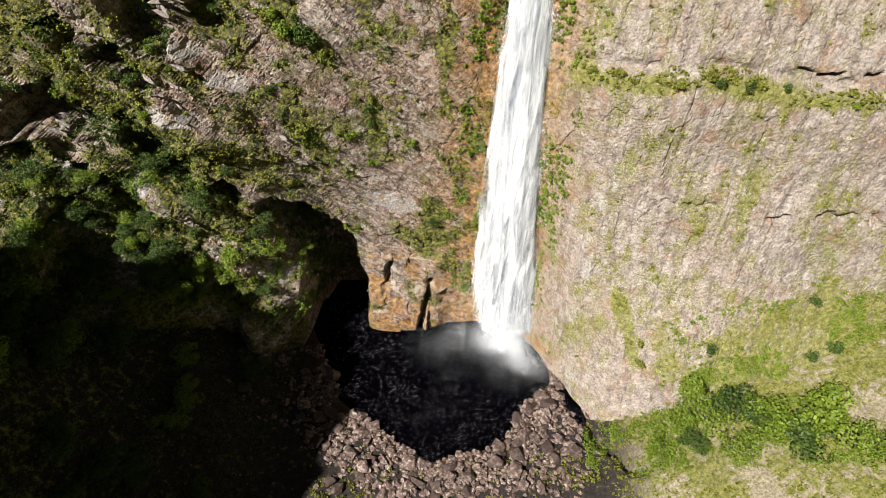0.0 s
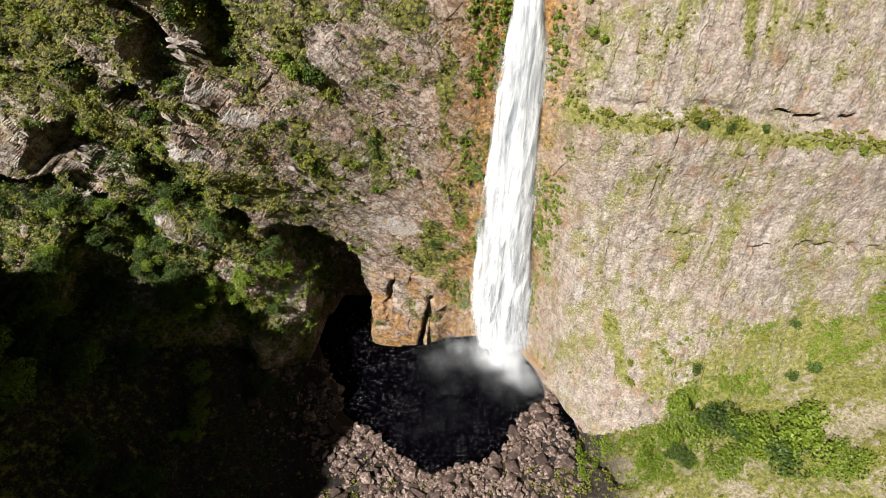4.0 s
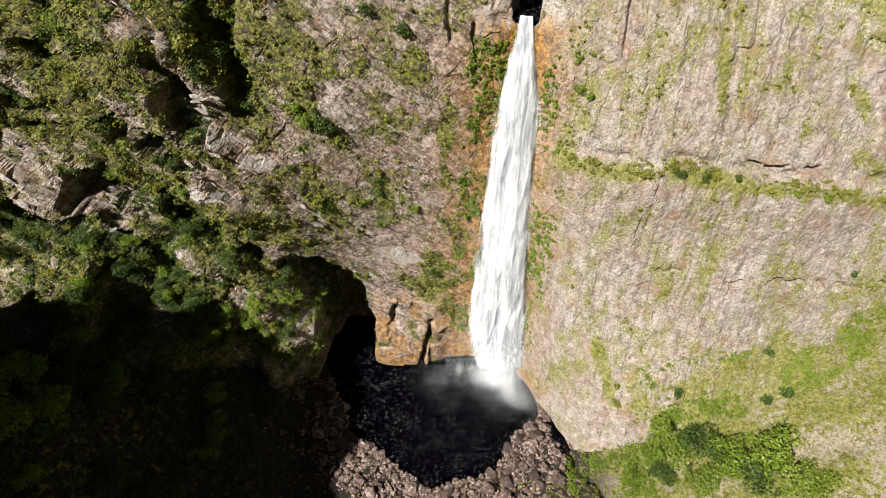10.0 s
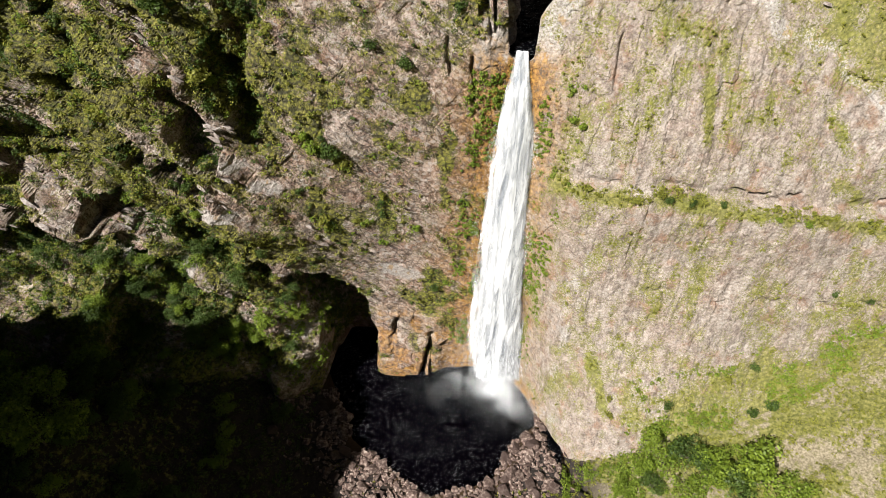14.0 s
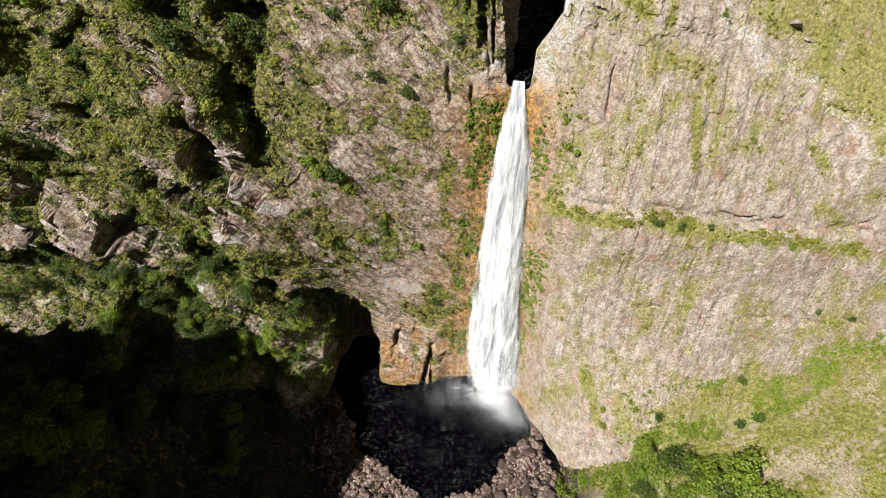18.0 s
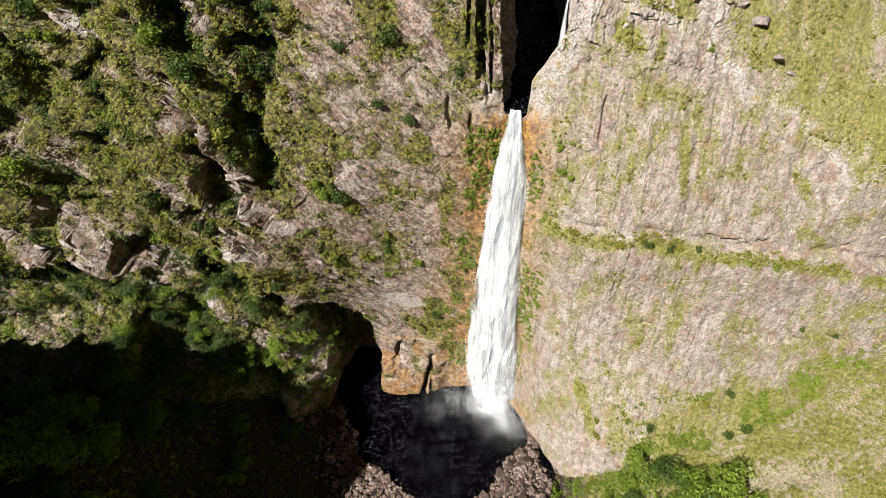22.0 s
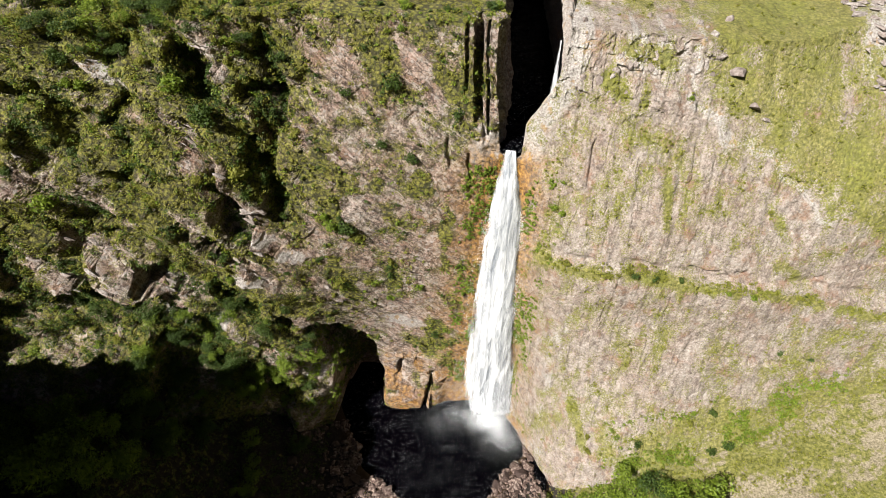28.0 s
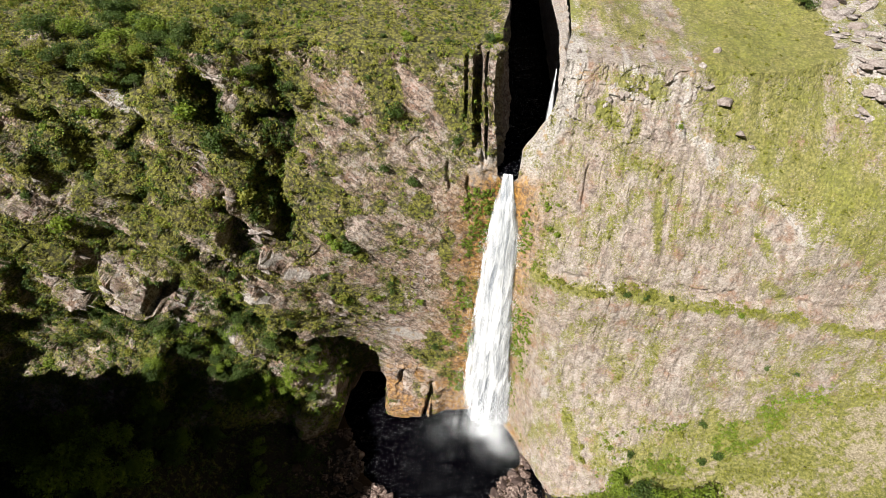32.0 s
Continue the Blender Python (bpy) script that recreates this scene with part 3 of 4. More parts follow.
def west_grass(X, Y, Z):
    u, v = 0.79 * X - 0.62 * Z, 0.62 * X + 0.79 * Z
    g = 0.47 + 1.5 * (fbm(u / 15, v / 7, Y / 25, 4, 201) - 0.5) + 1.0 * (fbm(X / 3.5, Z / 3.5, Y / 6, 3, 203) - 0.5) - 0.10 * step(-50, -30, X) * step(70, 90, Z)
    g = g + 0.20 * step(105, 140, Z) * step(-20, -60, X) + 0.2 * step(-60, -95, X) * step(85, 105, Z)
    wx, wz = 7 * (fbm(X / 7, Z / 7, 0, 3, 205) - 0.5), 7 * (fbm(X / 7, Z / 7, 0, 3, 207) - 0.5)
    for cx, cz, length, width, dip, much in PATCHES:
        g = g + much * step(1.25, 0.6, along(X + wx, Z + wz, cx, cz, length, width, dip))
    g = g - 0.9 * west_pale(X, Z) + 0.12 * step(100, 85, Z) * step(-50, -66, X) - 0.2 * bump(X, -10, 14) * step(110, 20, Z)
    return np.where(Z > RIM - 1, g + 0.5, g)


def slab_edge(X, Z):
    """Height over the slanting broken edge of the grassy upper slope."""
    return Z - 152 + 0.6 * (X - 64)


def east_grass(X, Y, Z):
    g = 0.40 + 0.75 * (fbm(X / 10, Z / 17, Y / 17, 4, 221) - 0.5)
    g = g + 0.30 * step(-3, 9, slab_edge(X, Z) - 14 * (fbm(X / 9, Z / 9, 0, 3, 225) - 0.5)) * step(64, 72, X)
    g = g + 0.6 * bump(Z - ledge_height(X), -1.6, 1.8) * step(24, 32, X) * (0.4 + fbm(X / 5, 7.0, 0, 2, 227))
    g = g + 0.34 * step(40, 27, Z - 0.45 * (X - 60) + 16 * (fbm(X / 10, Z / 10, 0, 2, 223) - 0.5)) * step(54, 70, X) + 0.75 * (fbm(X / 2.4, Z / 4.5, Y / 5, 4, 229) - 0.5)
    for cx, cz, length, width, dip in ((50, 36, 7, 2.5, -70), (54, 27, 6, 2, -75), (29, 30, 9, 1.2, -90), (96, 119, 7, 2, -50), (62, 123, 9, 1.6, -80), (42, 152, 5, 3, -40), (50, 160, 9, 3, -10), (104, 104, 8, 2.5, -30)):
        g = g + 0.4 * step(1.3, 0.5, along(X, Z, cx, cz, length, width, dip))
    top = 0.02 + 0.12 * step(60, 70, X) + 0.10 * step(RIM, RIM + 4, Z) - 0.45 * step(107, 112, X) * step(150, 120, X)
    return np.where(Z > RIM - 1, g + top, g)


def east_pale(X, Z):
    edge = 1.2 * bump(X - np.interp(Z, SLOT_Z, SLOT_E), 2.2, 4.0) * step(124, 132, Z)
    rough = fbm(X / 9, Z / 9, 0, 2, 255) - 0.5
    p = np.maximum(edge, 0.7 * bump(slab_edge(X, Z) - 14 * rough, -2, 3.0) * step(58, 64, X) * step(118, 105, X))
    p = np.maximum(p, 0.55 * bump(X, 40, 5) * step(98, 92, Z) * step(0.42, 0.6, fbm(X / 1.8, Z / 6, 0, 2, 257)))
    p = np.maximum(p, step(108, 112, X) * step(152, 160, Z))
    for cx, z0, z1 in ((53, 155, 166), (63.5, 152, 167), (45, 158, 166)):
        p = np.maximum(p, bump(X, cx + 0.6 * np.sin(Z), 0.9) * step(z0 - 1, z0 + 1, Z) * step(z1 + 1, z1 - 1, Z))
    p = np.maximum(p, 0.7 * step(0.54, 0.62, fbm(X / 2.2, Z / 6, 0, 2, 259)) * bump(Z, 160, 6) * step(29, 33, X) * step(66, 58, X))
    return step(0.3, 0.6, p * (0.3 + 1.3 * fbm(X / 3, Z / 3, 0, 3, 253))) * 0.85


def build_cliff(name, grid, grass, pale, material, label):
    X, Y, Z, n = grid
    st = bump(X, 16.5, np.where(X < 16.5, 13, 8) + 0.03 * (RIM - Z)) * step(136, 124, Z) * step(0.3, 0.5, fbm(X / 4, Z / 7, 0, 3, 241) + 0.12)
    st = np.maximum(st, 0.6 * step(34, 24, Z) * step(-26, -23, X) * step(12, 6, X) * step(0.42, 0.6, fbm(X / 5, Z / 3, 0, 3, 245)))
    st = np.maximum(st, 0.75 * bump(Z, 3.0, 8.0) * step(-30, -24, X) * step(42, 34, X) * step(0.3, 0.55, fbm(X / 3, Z / 2, 0, 2, 243)))
    me = mesh_np(name, np.stack([X, Y, Z], -1).reshape(-1, 3), grid_faces(*X.shape), material,
                 {"grass": grass(X, Y, Z) * (1 - 0.4 * st), "stain": st, "pale": pale(X, Z)})
    return tagged(new(name, me), label, "cliff", kind="structure")


WEST, EAST = west_grid(), east_grid()
cliff_west = build_cliff("cliff_west", WEST, west_grass, west_pale, ROCK_WEST, "rugged mauve rock cliff with diagonal ledges of green scrub")
cliff_east = build_cliff("cliff_east", EAST, east_grass, east_pale, ROCK_EAST, "tall pale pinkish rock cliff with thin yellow grass and one ledge")

gx = np.concatenate([np.linspace(-2500, -230, 30), np.linspace(-220, -152, 40), np.linspace(-150, 150, 400), np.linspace(155, 2500, 30)])
gy = np.concatenate([np.linspace(-2500, -110, 30), np.linspace(-100, 0, 30), np.linspace(1.5, 150, 210)])
GX, GY = np.meshgrid(gx, gy, indexing="ij")
GZ = ground_height(GX, GY)
gd = pool_distance(GX, GY)
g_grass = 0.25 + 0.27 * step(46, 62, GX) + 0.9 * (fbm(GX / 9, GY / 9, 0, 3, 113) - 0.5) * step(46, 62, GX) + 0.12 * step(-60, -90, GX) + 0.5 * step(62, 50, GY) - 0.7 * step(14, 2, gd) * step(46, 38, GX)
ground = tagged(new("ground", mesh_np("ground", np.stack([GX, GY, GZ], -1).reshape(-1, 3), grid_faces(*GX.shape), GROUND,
                {"grass": g_grass, "stain": step(7, 0, gd), "pale": step(50, 62, GX)})), "canyon floor of dark scree, blackened for shade, and bright green meadow", "ground", kind="structure")

# slot canyon behind the lip
def slot_wall(name, side, label):
    ys, zs = np.linspace(0, 1, 150), np.linspace(0, 1, 110)
    V, W = np.meshgrid(ys, zs, indexing="ij")
    Zw = 122 + W * 60
    edge = np.interp(Zw, SLOT_Z, SLOT_W if side < 0 else SLOT_E)
    y0 = (west_depth if side < 0 else east_depth)(edge, np.minimum(Zw, RIM)) + np.maximum(0, (Zw - RIM)) * 4
    Yw = y0 + V ** 1.6 * (330 - y0)
    back = Yw - y0
    pil = 1.6 * (fbm(Yw / 3.0, Zw / 30, 0, 3, 301 + side) - 0.5) * step(0, 1.5, back) + 0.9 * (fbm(Yw / 1.2, Zw / 3, 0, 2, 311) - 0.5) * step(0, 1.0, back)
    nick = 1.8 * (bump(back, 1.2, 0.5) + bump(back, 4.0, 0.6) + bump(back, 9.0, 0.9))
    Xw = edge + pil + (12.0 * step(0.5, 9.0, back) * step(166, 150, Zw) + 3.0 * step(0, 20, back) if side > 0 else slot_shift(back) - nick + 1.2 * facets(Yw / 3.4, Zw / 18, 321) + 0.6 * facets(Yw / 1.6, Zw / 3, 323))
    keep = np.minimum(Zw, plateau(Xw, np.maximum(0, Yw - y0)) + 0.4)
    me = mesh_np(name, np.stack([Xw, Yw, keep], -1).reshape(-1, 3), grid_faces(*V.shape), ROCK_WEST if side < 0 else ROCK_EAST, {"grass": np.full(V.shape, 0.10), "pale": np.full(V.shape, 0.5 if side > 0 else 0.2)})
    return tagged(new(name, me), label, "rock wall", kind="structure")


slot_wall("gorge_wall_west", -1, "dark vertical rock wall with upright pillars inside the slot gorge")
slot_wall("gorge_wall_east", 1, "shaded rock wall of the slot gorge")
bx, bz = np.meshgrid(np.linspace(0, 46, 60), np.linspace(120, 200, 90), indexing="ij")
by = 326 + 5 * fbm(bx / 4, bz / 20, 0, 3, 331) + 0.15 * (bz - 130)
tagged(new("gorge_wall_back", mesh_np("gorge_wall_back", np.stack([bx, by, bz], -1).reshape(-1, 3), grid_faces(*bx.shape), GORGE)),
       "rock wall at the end of the slot gorge, darkened as its shade", "rock wall", kind="structure")
fx, fy = np.meshgrid(np.linspace(10, 36, 50), np.linspace(142.7, 328, 120), indexing="ij")
fz = 128.4 + 0.4 * fbm(fx / 2, fy / 2, 0, 2, 341) + 0.03 * (fy - 141)
tagged(new("stream", mesh_np("stream", np.stack([fx, fy, fz], -1).reshape(-1, 3), grid_faces(*fx.shape), POOL)),
       "dark stream water in the slot gorge above the fall", "water", kind="structure")

# pool
px, py = np.meshgrid(np.linspace(-48, 45, 120), np.linspace(80, 160, 110), indexing="ij")
pz = 0.05 * (fbm(px / 2.2, py / 1.2, 0, 2, 351) - 0.5)
tagged(new("pool", mesh_np("pool", np.stack([px, py, pz], -1).reshape(-1, 3), grid_faces(*px.shape), POOL, smooth=True)),
       "black rippled plunge pool below the waterfall", "water", kind="structure")


# ---- waterfall ----
def fall_sheet(name, material, grow, seed, parent):
    nu, nv = 60, 420
    u, v = np.meshgrid(np.linspace(-1, 1, nu), np.linspace(0, 1, nv), indexing="ij")
    z = 130.2 - 130.2 * v
    centre = np.interp(v, (0, 0.15, 0.43, 0.62, 0.82, 0.94, 1), (15.7, 16.5, 17.3, 18.6, 20.1, 22.4, 23.2)) + 0.8 * (fbm(v * 5, 0.3, 0, 2, seed) - 0.5)
    half = grow * np.interp(v, (0, 0.03, 0.08, 0.15, 0.28, 0.43, 0.62, 0.82, 0.94, 1), (1.6, 2.3, 4.0, 5.4, 6.7, 7.9, 9.4, 11.6, 12.6, 13.2)) * (1 + 0.20 * (fbm(v * 9, u * 2 + 4, 0, 3, seed + 1) - 0.5))
    x = centre + u * half
    y = 141.0 - 3.6 * np.sqrt(v) - grow * (2.2 + 2.5 * v) * np.sqrt(np.clip(1 - u * u, 0, 1)) * np.minimum(1, v * 12) + 0.5 * (fbm(u * 4, v * 9, 0, 2, seed + 2) - 0.5)
    z = z + step(0.88, 1.0, v) * 5.0 * np.abs(fbm(u * 4 + 9, v * 3, 0, 3, seed + 3) - 0.35)
    me = mesh_np(name, np.stack([x, y, z], -1).reshape(-1, 3), grid_faces(nu, nv), material, {"edge": 1.2 * np.abs(u) ** 1.9 + 0.25 * step(0.3, 0.95, u) * step(0.2, 0.5, v) + 1.3 * step(0.93, 1.0, v)}, smooth=True)
    return part(name, me, parent)


waterfall = tagged(new("waterfall"), "tall white waterfall plunging over the cliff into the pool", "waterfall")
waterfall.location = (0, 0, 0)
fall_sheet("core", WATER_CORE, 0.9, 401, waterfall)
fall_sheet("veil", WATER_VEIL, 1.0, 421, waterfall)
fall_sheet("veil", WATER_VEIL, 1.16, 441, waterfall)


def flecks(name, points, sizes, material, parent=None, stretch=1.0):
    """Many small loose triangles."""
    n = len(points)
    a = rng.normal(size=(n, 3, 3))
    a /= np.linalg.norm(a, axis=2, keepdims=True)
    a[:, :, 2] *= stretch
    v = points[:, None, :] + a * sizes[:, None, None]
    ob = new(name, mesh_np(name, v.reshape(-1, 3), np.arange(3 * n).reshape(-1, 3), material))
    ob.parent = parent
    return ob


m = 330000
ang, rad = rng.uniform(0, 6.283, m), np.abs(rng.normal(size=m)) * 8.5
rad[:2 * m // 3] *= 0.7
hh = np.abs(rng.normal(size=m)) * (8.5 - np.minimum(6.0, rad * 0.28))
pts = np.stack([21 + np.cos(ang) * rad * 1.45, 130.5 + np.sin(ang) * rad * 0.7, 0.1 + hh * 1.35], -1)
k = m // 16
pts[:k] = np.stack([9 - np.abs(rng.normal(size=k)) * 6, 131.5 + rng.normal(size=k) * 4.5, 0.1 + np.abs(rng.normal(size=k)) * 6.5], -1)
j = k + m // 4
pts[k:j] = np.stack([27 + rng.normal(size=j - k) * 4, 126 + rng.normal(size=j - k) * 5.5, 0.1 + np.abs(rng.normal(size=j - k)) * 5], -1)
rad[:j] = 12
wisp = fbm(pts[:, 0] / 5, pts[:, 1] / 5, pts[:, 2] / 3.5, 3, 471)
pts = pts[(rng.random(m) < np.maximum(step(0.40, 0.62, wisp), step(9, 5, rad))) & (pts[:, 1] < 140) & (pool_distance(pts[:, 0], pts[:, 1]) < 3)]
v = rng.uniform(0.15, 1.0, 60000)
side = np.where(rng.random(60000) < 0.45, -1, 1) * (0.85 + 0.35 * np.abs(rng.normal(size=60000)) * (0.4 + v))
wet = np.stack([np.interp(v, (0.15, 0.43, 0.62, 0.82, 1), (16.5, 17.3, 18.6, 20.1, 23.2)) + side * np.interp(v, (0.15, 0.43, 0.82, 1), (5.2, 7.5, 10.8, 12.6)), 137.5 - 3.5 * v + rng.normal(size=60000), 130 * (1 - v)], -1)
wet = wet[rng.random(60000) < step(0.38, 0.6, fbm(wet[:, 0] / 2, wet[:, 2] / 9, 0, 3, 473))]
pts = np.vstack([pts, wet])
tagged(flecks("spray", pts, rng.uniform(0.025, 0.065, len(pts)), SPRAY), "white spray drifting round the foot of the fall", "spray", kind="stuff")


# ---- plants ----
def leaf_cloud(centres, radii, per, size, squash=0.75, seed=1):
    """Leaf-sized quads scattered through clumps: vertices and faces."""
    r = np.random.default_rng(seed)
    n = len(centres) * per
    d = r.normal(size=(n, 3))
    d /= np.linalg.norm(d, axis=1, keepdims=True)
    d *= r.uniform(0.55, 1.0, (n, 1)) ** 0.6
    d[:, 2] *= squash
    c = np.repeat(np.asarray(centres), per, 0) + d * np.repeat(np.asarray(radii), per)[:, None]
    a = r.normal(size=(n, 3))
    a /= np.linalg.norm(a, axis=1, keepdims=True)
    b = np.cross(a, d + 0.3 * r.normal(size=(n, 3)))
    b /= np.linalg.norm(b, axis=1, keepdims=True) + 1e-9
    s = (size * r.uniform(0.6, 1.4, n))[:, None]
    v = np.stack([c - a * s - b * s * 0.6, c + a * s - b * s * 0.6, c + a * s + b * s * 0.6, c - a * s + b * s * 0.6], 1)
    return v.reshape(-1, 3), np.arange(4 * n).reshape(-1, 4)


def limb(p0, p1, r0, r1, sides=6):
    p0, p1 = np.array(p0, float), np.array(p1, float)
    w = p1 - p0
    w /= np.linalg.norm(w)
    a = np.cross(w, (0.3, 0.9, 0.2))
    a /= np.linalg.norm(a)
    b = np.cross(w, a)
    t = np.linspace(0, 2 * np.pi, sides, endpoint=False)
    ring = np.cos(t)[:, None] * a + np.sin(t)[:, None] * b
    v = np.vstack([p0 + ring * r0, p1 + ring * r1])
    i = np.arange(sides)
    f = np.stack([i, (i + 1) % sides, (i + 1) % sides + sides, i + sides], -1)
    return v, f


def joined(pieces):
    vs, fs, k = [], [], 0
    for v, f in pieces:
        vs.append(v)
        fs.append(f + k)
        k += len(v)
    return np.vstack(vs), np.vstack(fs)


def tree(height, spread, seed, leaf, label):
    """A small broad tree: trunk, limbs and a crown of leaf clumps; its base at the origin."""
    r = np.random.default_rng(seed)
    base = tagged(new("tree"), label, "tree")
    trunk = joined([limb((0, 0, -0.8), (0.2, 0.1, height * 0.45), height * 0.035, height * 0.022), limb((0.2, 0.1, height * 0.45), (0.1, -0.1, height * 0.8), height * 0.022, height * 0.008)])
    part("trunk", mesh_np("trunk", *trunk, BARK), base)
    clumps, radii, limbs = [], [], []
    for k in range(15):
        a, h = r.uniform(0, 6.283), r.uniform(0.45, 0.95)
        w = spread * (0.25 + 0.7 * r.random()) * math.sqrt(max(0.12, 1 - ((h - 0.6) / 0.5) ** 2))
        c = np.array((math.cos(a) * w, math.sin(a) * w, height * h))
        clumps.append(c)
        radii.append(spread * r.uniform(0.26, 0.5))
        if k < 6:
            limbs.append(limb((0.1, 0, height * 0.4), c * 0.85 + np.array((0, 0, 0.1)), height * 0.016, height * 0.005, 5))
    part("branchwork", mesh_np("branchwork", *joined(limbs), BARK), base)
    part("crown", mesh_np("crown", *leaf_cloud(clumps, radii, 120, spread * 0.042, 0.8, seed), leaf), base)
    return base


def scrub(points, sizes, leaf, name, label, per=18, seed=5):
    r = np.random.default_rng(seed)
    n = len(points)
    off = r.normal(size=(n * 2, 3)) * np.repeat(sizes, 2)[:, None] * np.array((0.55, 0.35, 0.3))
    c = np.repeat(points, 2, 0) + off
    v, f = leaf_cloud(c, np.repeat(sizes, 2) * r.uniform(0.5, 0.95, n * 2), per, 0.18, 0.8, seed)
    return tagged(new(name, mesh_np(name, v, f, leaf)), label, "shrubs", kind="stuff")


def sample(grid, weight, count, seed):
    """Places on a cliff's grid, chosen by weight and area."""
    X, Y, Z, n = grid
    r = np.random.default_rng(seed)
    area = np.hypot(np.gradient(X, axis=0), np.gradient(Y, axis=0)) * np.hypot(np.gradient(Z, axis=1), np.gradient(Y, axis=1))
    w = (np.clip(weight, 0, None) * np.clip(area, 0, 3)).ravel()
    k = r.choice(w.size, count, p=w / w.sum())
    return np.stack([X.ravel()[k], Y.ravel()[k], Z.ravel()[k]], -1)


X, Y, Z, n = WEST
seen = step(-175, -150, X) * (Y < 260) * (1 + 1.5 * step(-40, -60, X) * (Z > RIM - 8))
w = step(0.42, 0.62, west_grass(X, Y, Z)) * seen + 0.06 * seen + 0.5 * seen * step(-46, -54, X) * step(66, 58, Z) * step(0.4, 0.55, fbm(X / 6, Z / 6, 0, 3, 247))
pts = sample(WEST, w, 15500, 61)
sz = rng.uniform(0.3, 1.0, len(pts)) ** 1.3 * 1.5 * (1 + 0.5 * step(-50, -90, pts[:, 0]))
half = int(len(pts) * 0.62)
scrub(pts[:half] + (0, -0.25, 0.25), sz[:half], LEAF_BUSH, "scrub", "olive green scrub growing on the cliff ledges")
scrub(pts[half:half + 2400] + (0, -0.25, 0.25), sz[half:half + 2400], LEAF_TREE, "scrub", "fresh green scrub growing on the cliff ledges", seed=6)
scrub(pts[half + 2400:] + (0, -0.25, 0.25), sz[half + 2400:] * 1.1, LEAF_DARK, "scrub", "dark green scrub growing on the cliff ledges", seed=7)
# dark leaves added in the hollows to deepen their shade
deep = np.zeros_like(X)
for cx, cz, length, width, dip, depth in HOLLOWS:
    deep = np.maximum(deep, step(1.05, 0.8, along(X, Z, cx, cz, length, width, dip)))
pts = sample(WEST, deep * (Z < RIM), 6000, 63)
scrub(pts + (0, -0.3, 0.2), rng.uniform(0.3, 1.1, len(pts)), LEAF_DARK, "scrub", "dark ferny growth added to deepen the shade inside the rock hollows", per=10, seed=9)
X, Y, Z, n = EAST
w = (step(0.45, 0.75, east_grass(X, Y, Z)) * (Y < 240) + 0.01) * (1 - 0.85 * step(0, 8, slab_edge(X, Z)) * (X > 60)) * np.where(Z > RIM, 0.2, 1.0) * step(0.38, 0.58, fbm(X / 7, Z / 7, Y / 7, 3, 239))
pts = sample(EAST, w, 2600, 71)
sz = rng.uniform(0.25, 0.8, len(pts))
scrub(pts + (0, -0.1, 0.15), sz, LEAF_BUSH, "scrub", "low yellow green tufts on the pale cliff", seed=8, per=14)


# ---- boulders ----
def boulder_mesh(seed):
    """An angular block: the hull of a few random corners."""
    r = random.Random(seed)
    bm = bmesh.new()
    for _ in range(13):
        v = Vector((r.gauss(0, 1), r.gauss(0, 1), r.gauss(0, 1))).normalized() * r.uniform(0.75, 1.05)
        bm.verts.new((v.x, v.y * 0.85, v.z * 0.62))
    got = bmesh.ops.convex_hull(bm, input=bm.verts)
    bmesh.ops.delete(bm, geom=[g for g in got["geom_interior"] if isinstance(g, bmesh.types.BMVert)], context="VERTS")
    me = bpy.data.meshes.new("boulder")
    bm.to_mesh(me)
    bm.free()
    me.materials.append(BOULDER)
    return me


ROCKS = [boulder_mesh(k) for k in range(12)]
r = np.random.default_rng(17)
bx, by = r.uniform(-62, 50, 30000), r.uniform(66, 128, 30000)
bd = pool_distance(bx, by)
good = (bd > -1.0) & (bd < 26) & ((fbm(bx / 7, by / 7, 0, 2, 131) > 0.45) | ((bx > 16) & (bx < 44))) & (r.random(30000) < (1 - bd / 28) * np.where(bx > -40, 1.0, 0.6))
bank = list(zip(bx[good][:2500], by[good][:2500], ground_height(bx[good][:2500], by[good][:2500])))
chosen = r.permutation(len(bank))
for k in chosen[:290]:
    x, y, z = bank[k]
    size = r.uniform(0.8, 1.5) if r.random() < 0.6 else r.uniform(1.6, 3.2)
    ob = tagged(new("boulder", ROCKS[int(r.integers(12))]), "angular reddish boulder lying on the bank of the pool", "boulder", "boulders on the pool bank")
    ob.matrix_world = pose(x, y, z + size * 0.22, *r.uniform(-25, 25, 2), r.uniform(0, 360)) @ Matrix.Diagonal((size, size, size * r.uniform(0.7, 1.1), 1))


def rubble(places, low, high, name, label, seed):
    r = np.random.default_rng(seed)
    vs, fs, k = [], [], 0
    bases = []
    for me in ROCKS:
        co = np.zeros(len(me.vertices) * 3)
        me.vertices.foreach_get("co", co)
        bases.append((co.reshape(-1, 3), np.array([p.vertices[:] for p in me.polygons])))
    for p in places:
        v, f = bases[int(r.integers(12))]
        a = r.uniform(0, 6.283)
        c, s = math.cos(a), math.sin(a)
        size = r.uniform(low, high)
        q = v * size * r.uniform(0.7, 1.3, 3)
        q = np.stack([q[:, 0] * c - q[:, 1] * s, q[:, 0] * s + q[:, 1] * c, q[:, 2]], -1) + np.array(p) + (0, 0, size * 0.2)
        vs.append(q)
        fs.append(f + k)
        k += len(v)
    return tagged(new(name, mesh_np(name, np.vstack(vs), np.vstack(fs), BOULDER)), label, "stones", kind="stuff")


rubble([bank[k] for k in chosen[290:]], 0.3, 1.3, "rubble", "loose reddish stones heaped round the pool", 19)


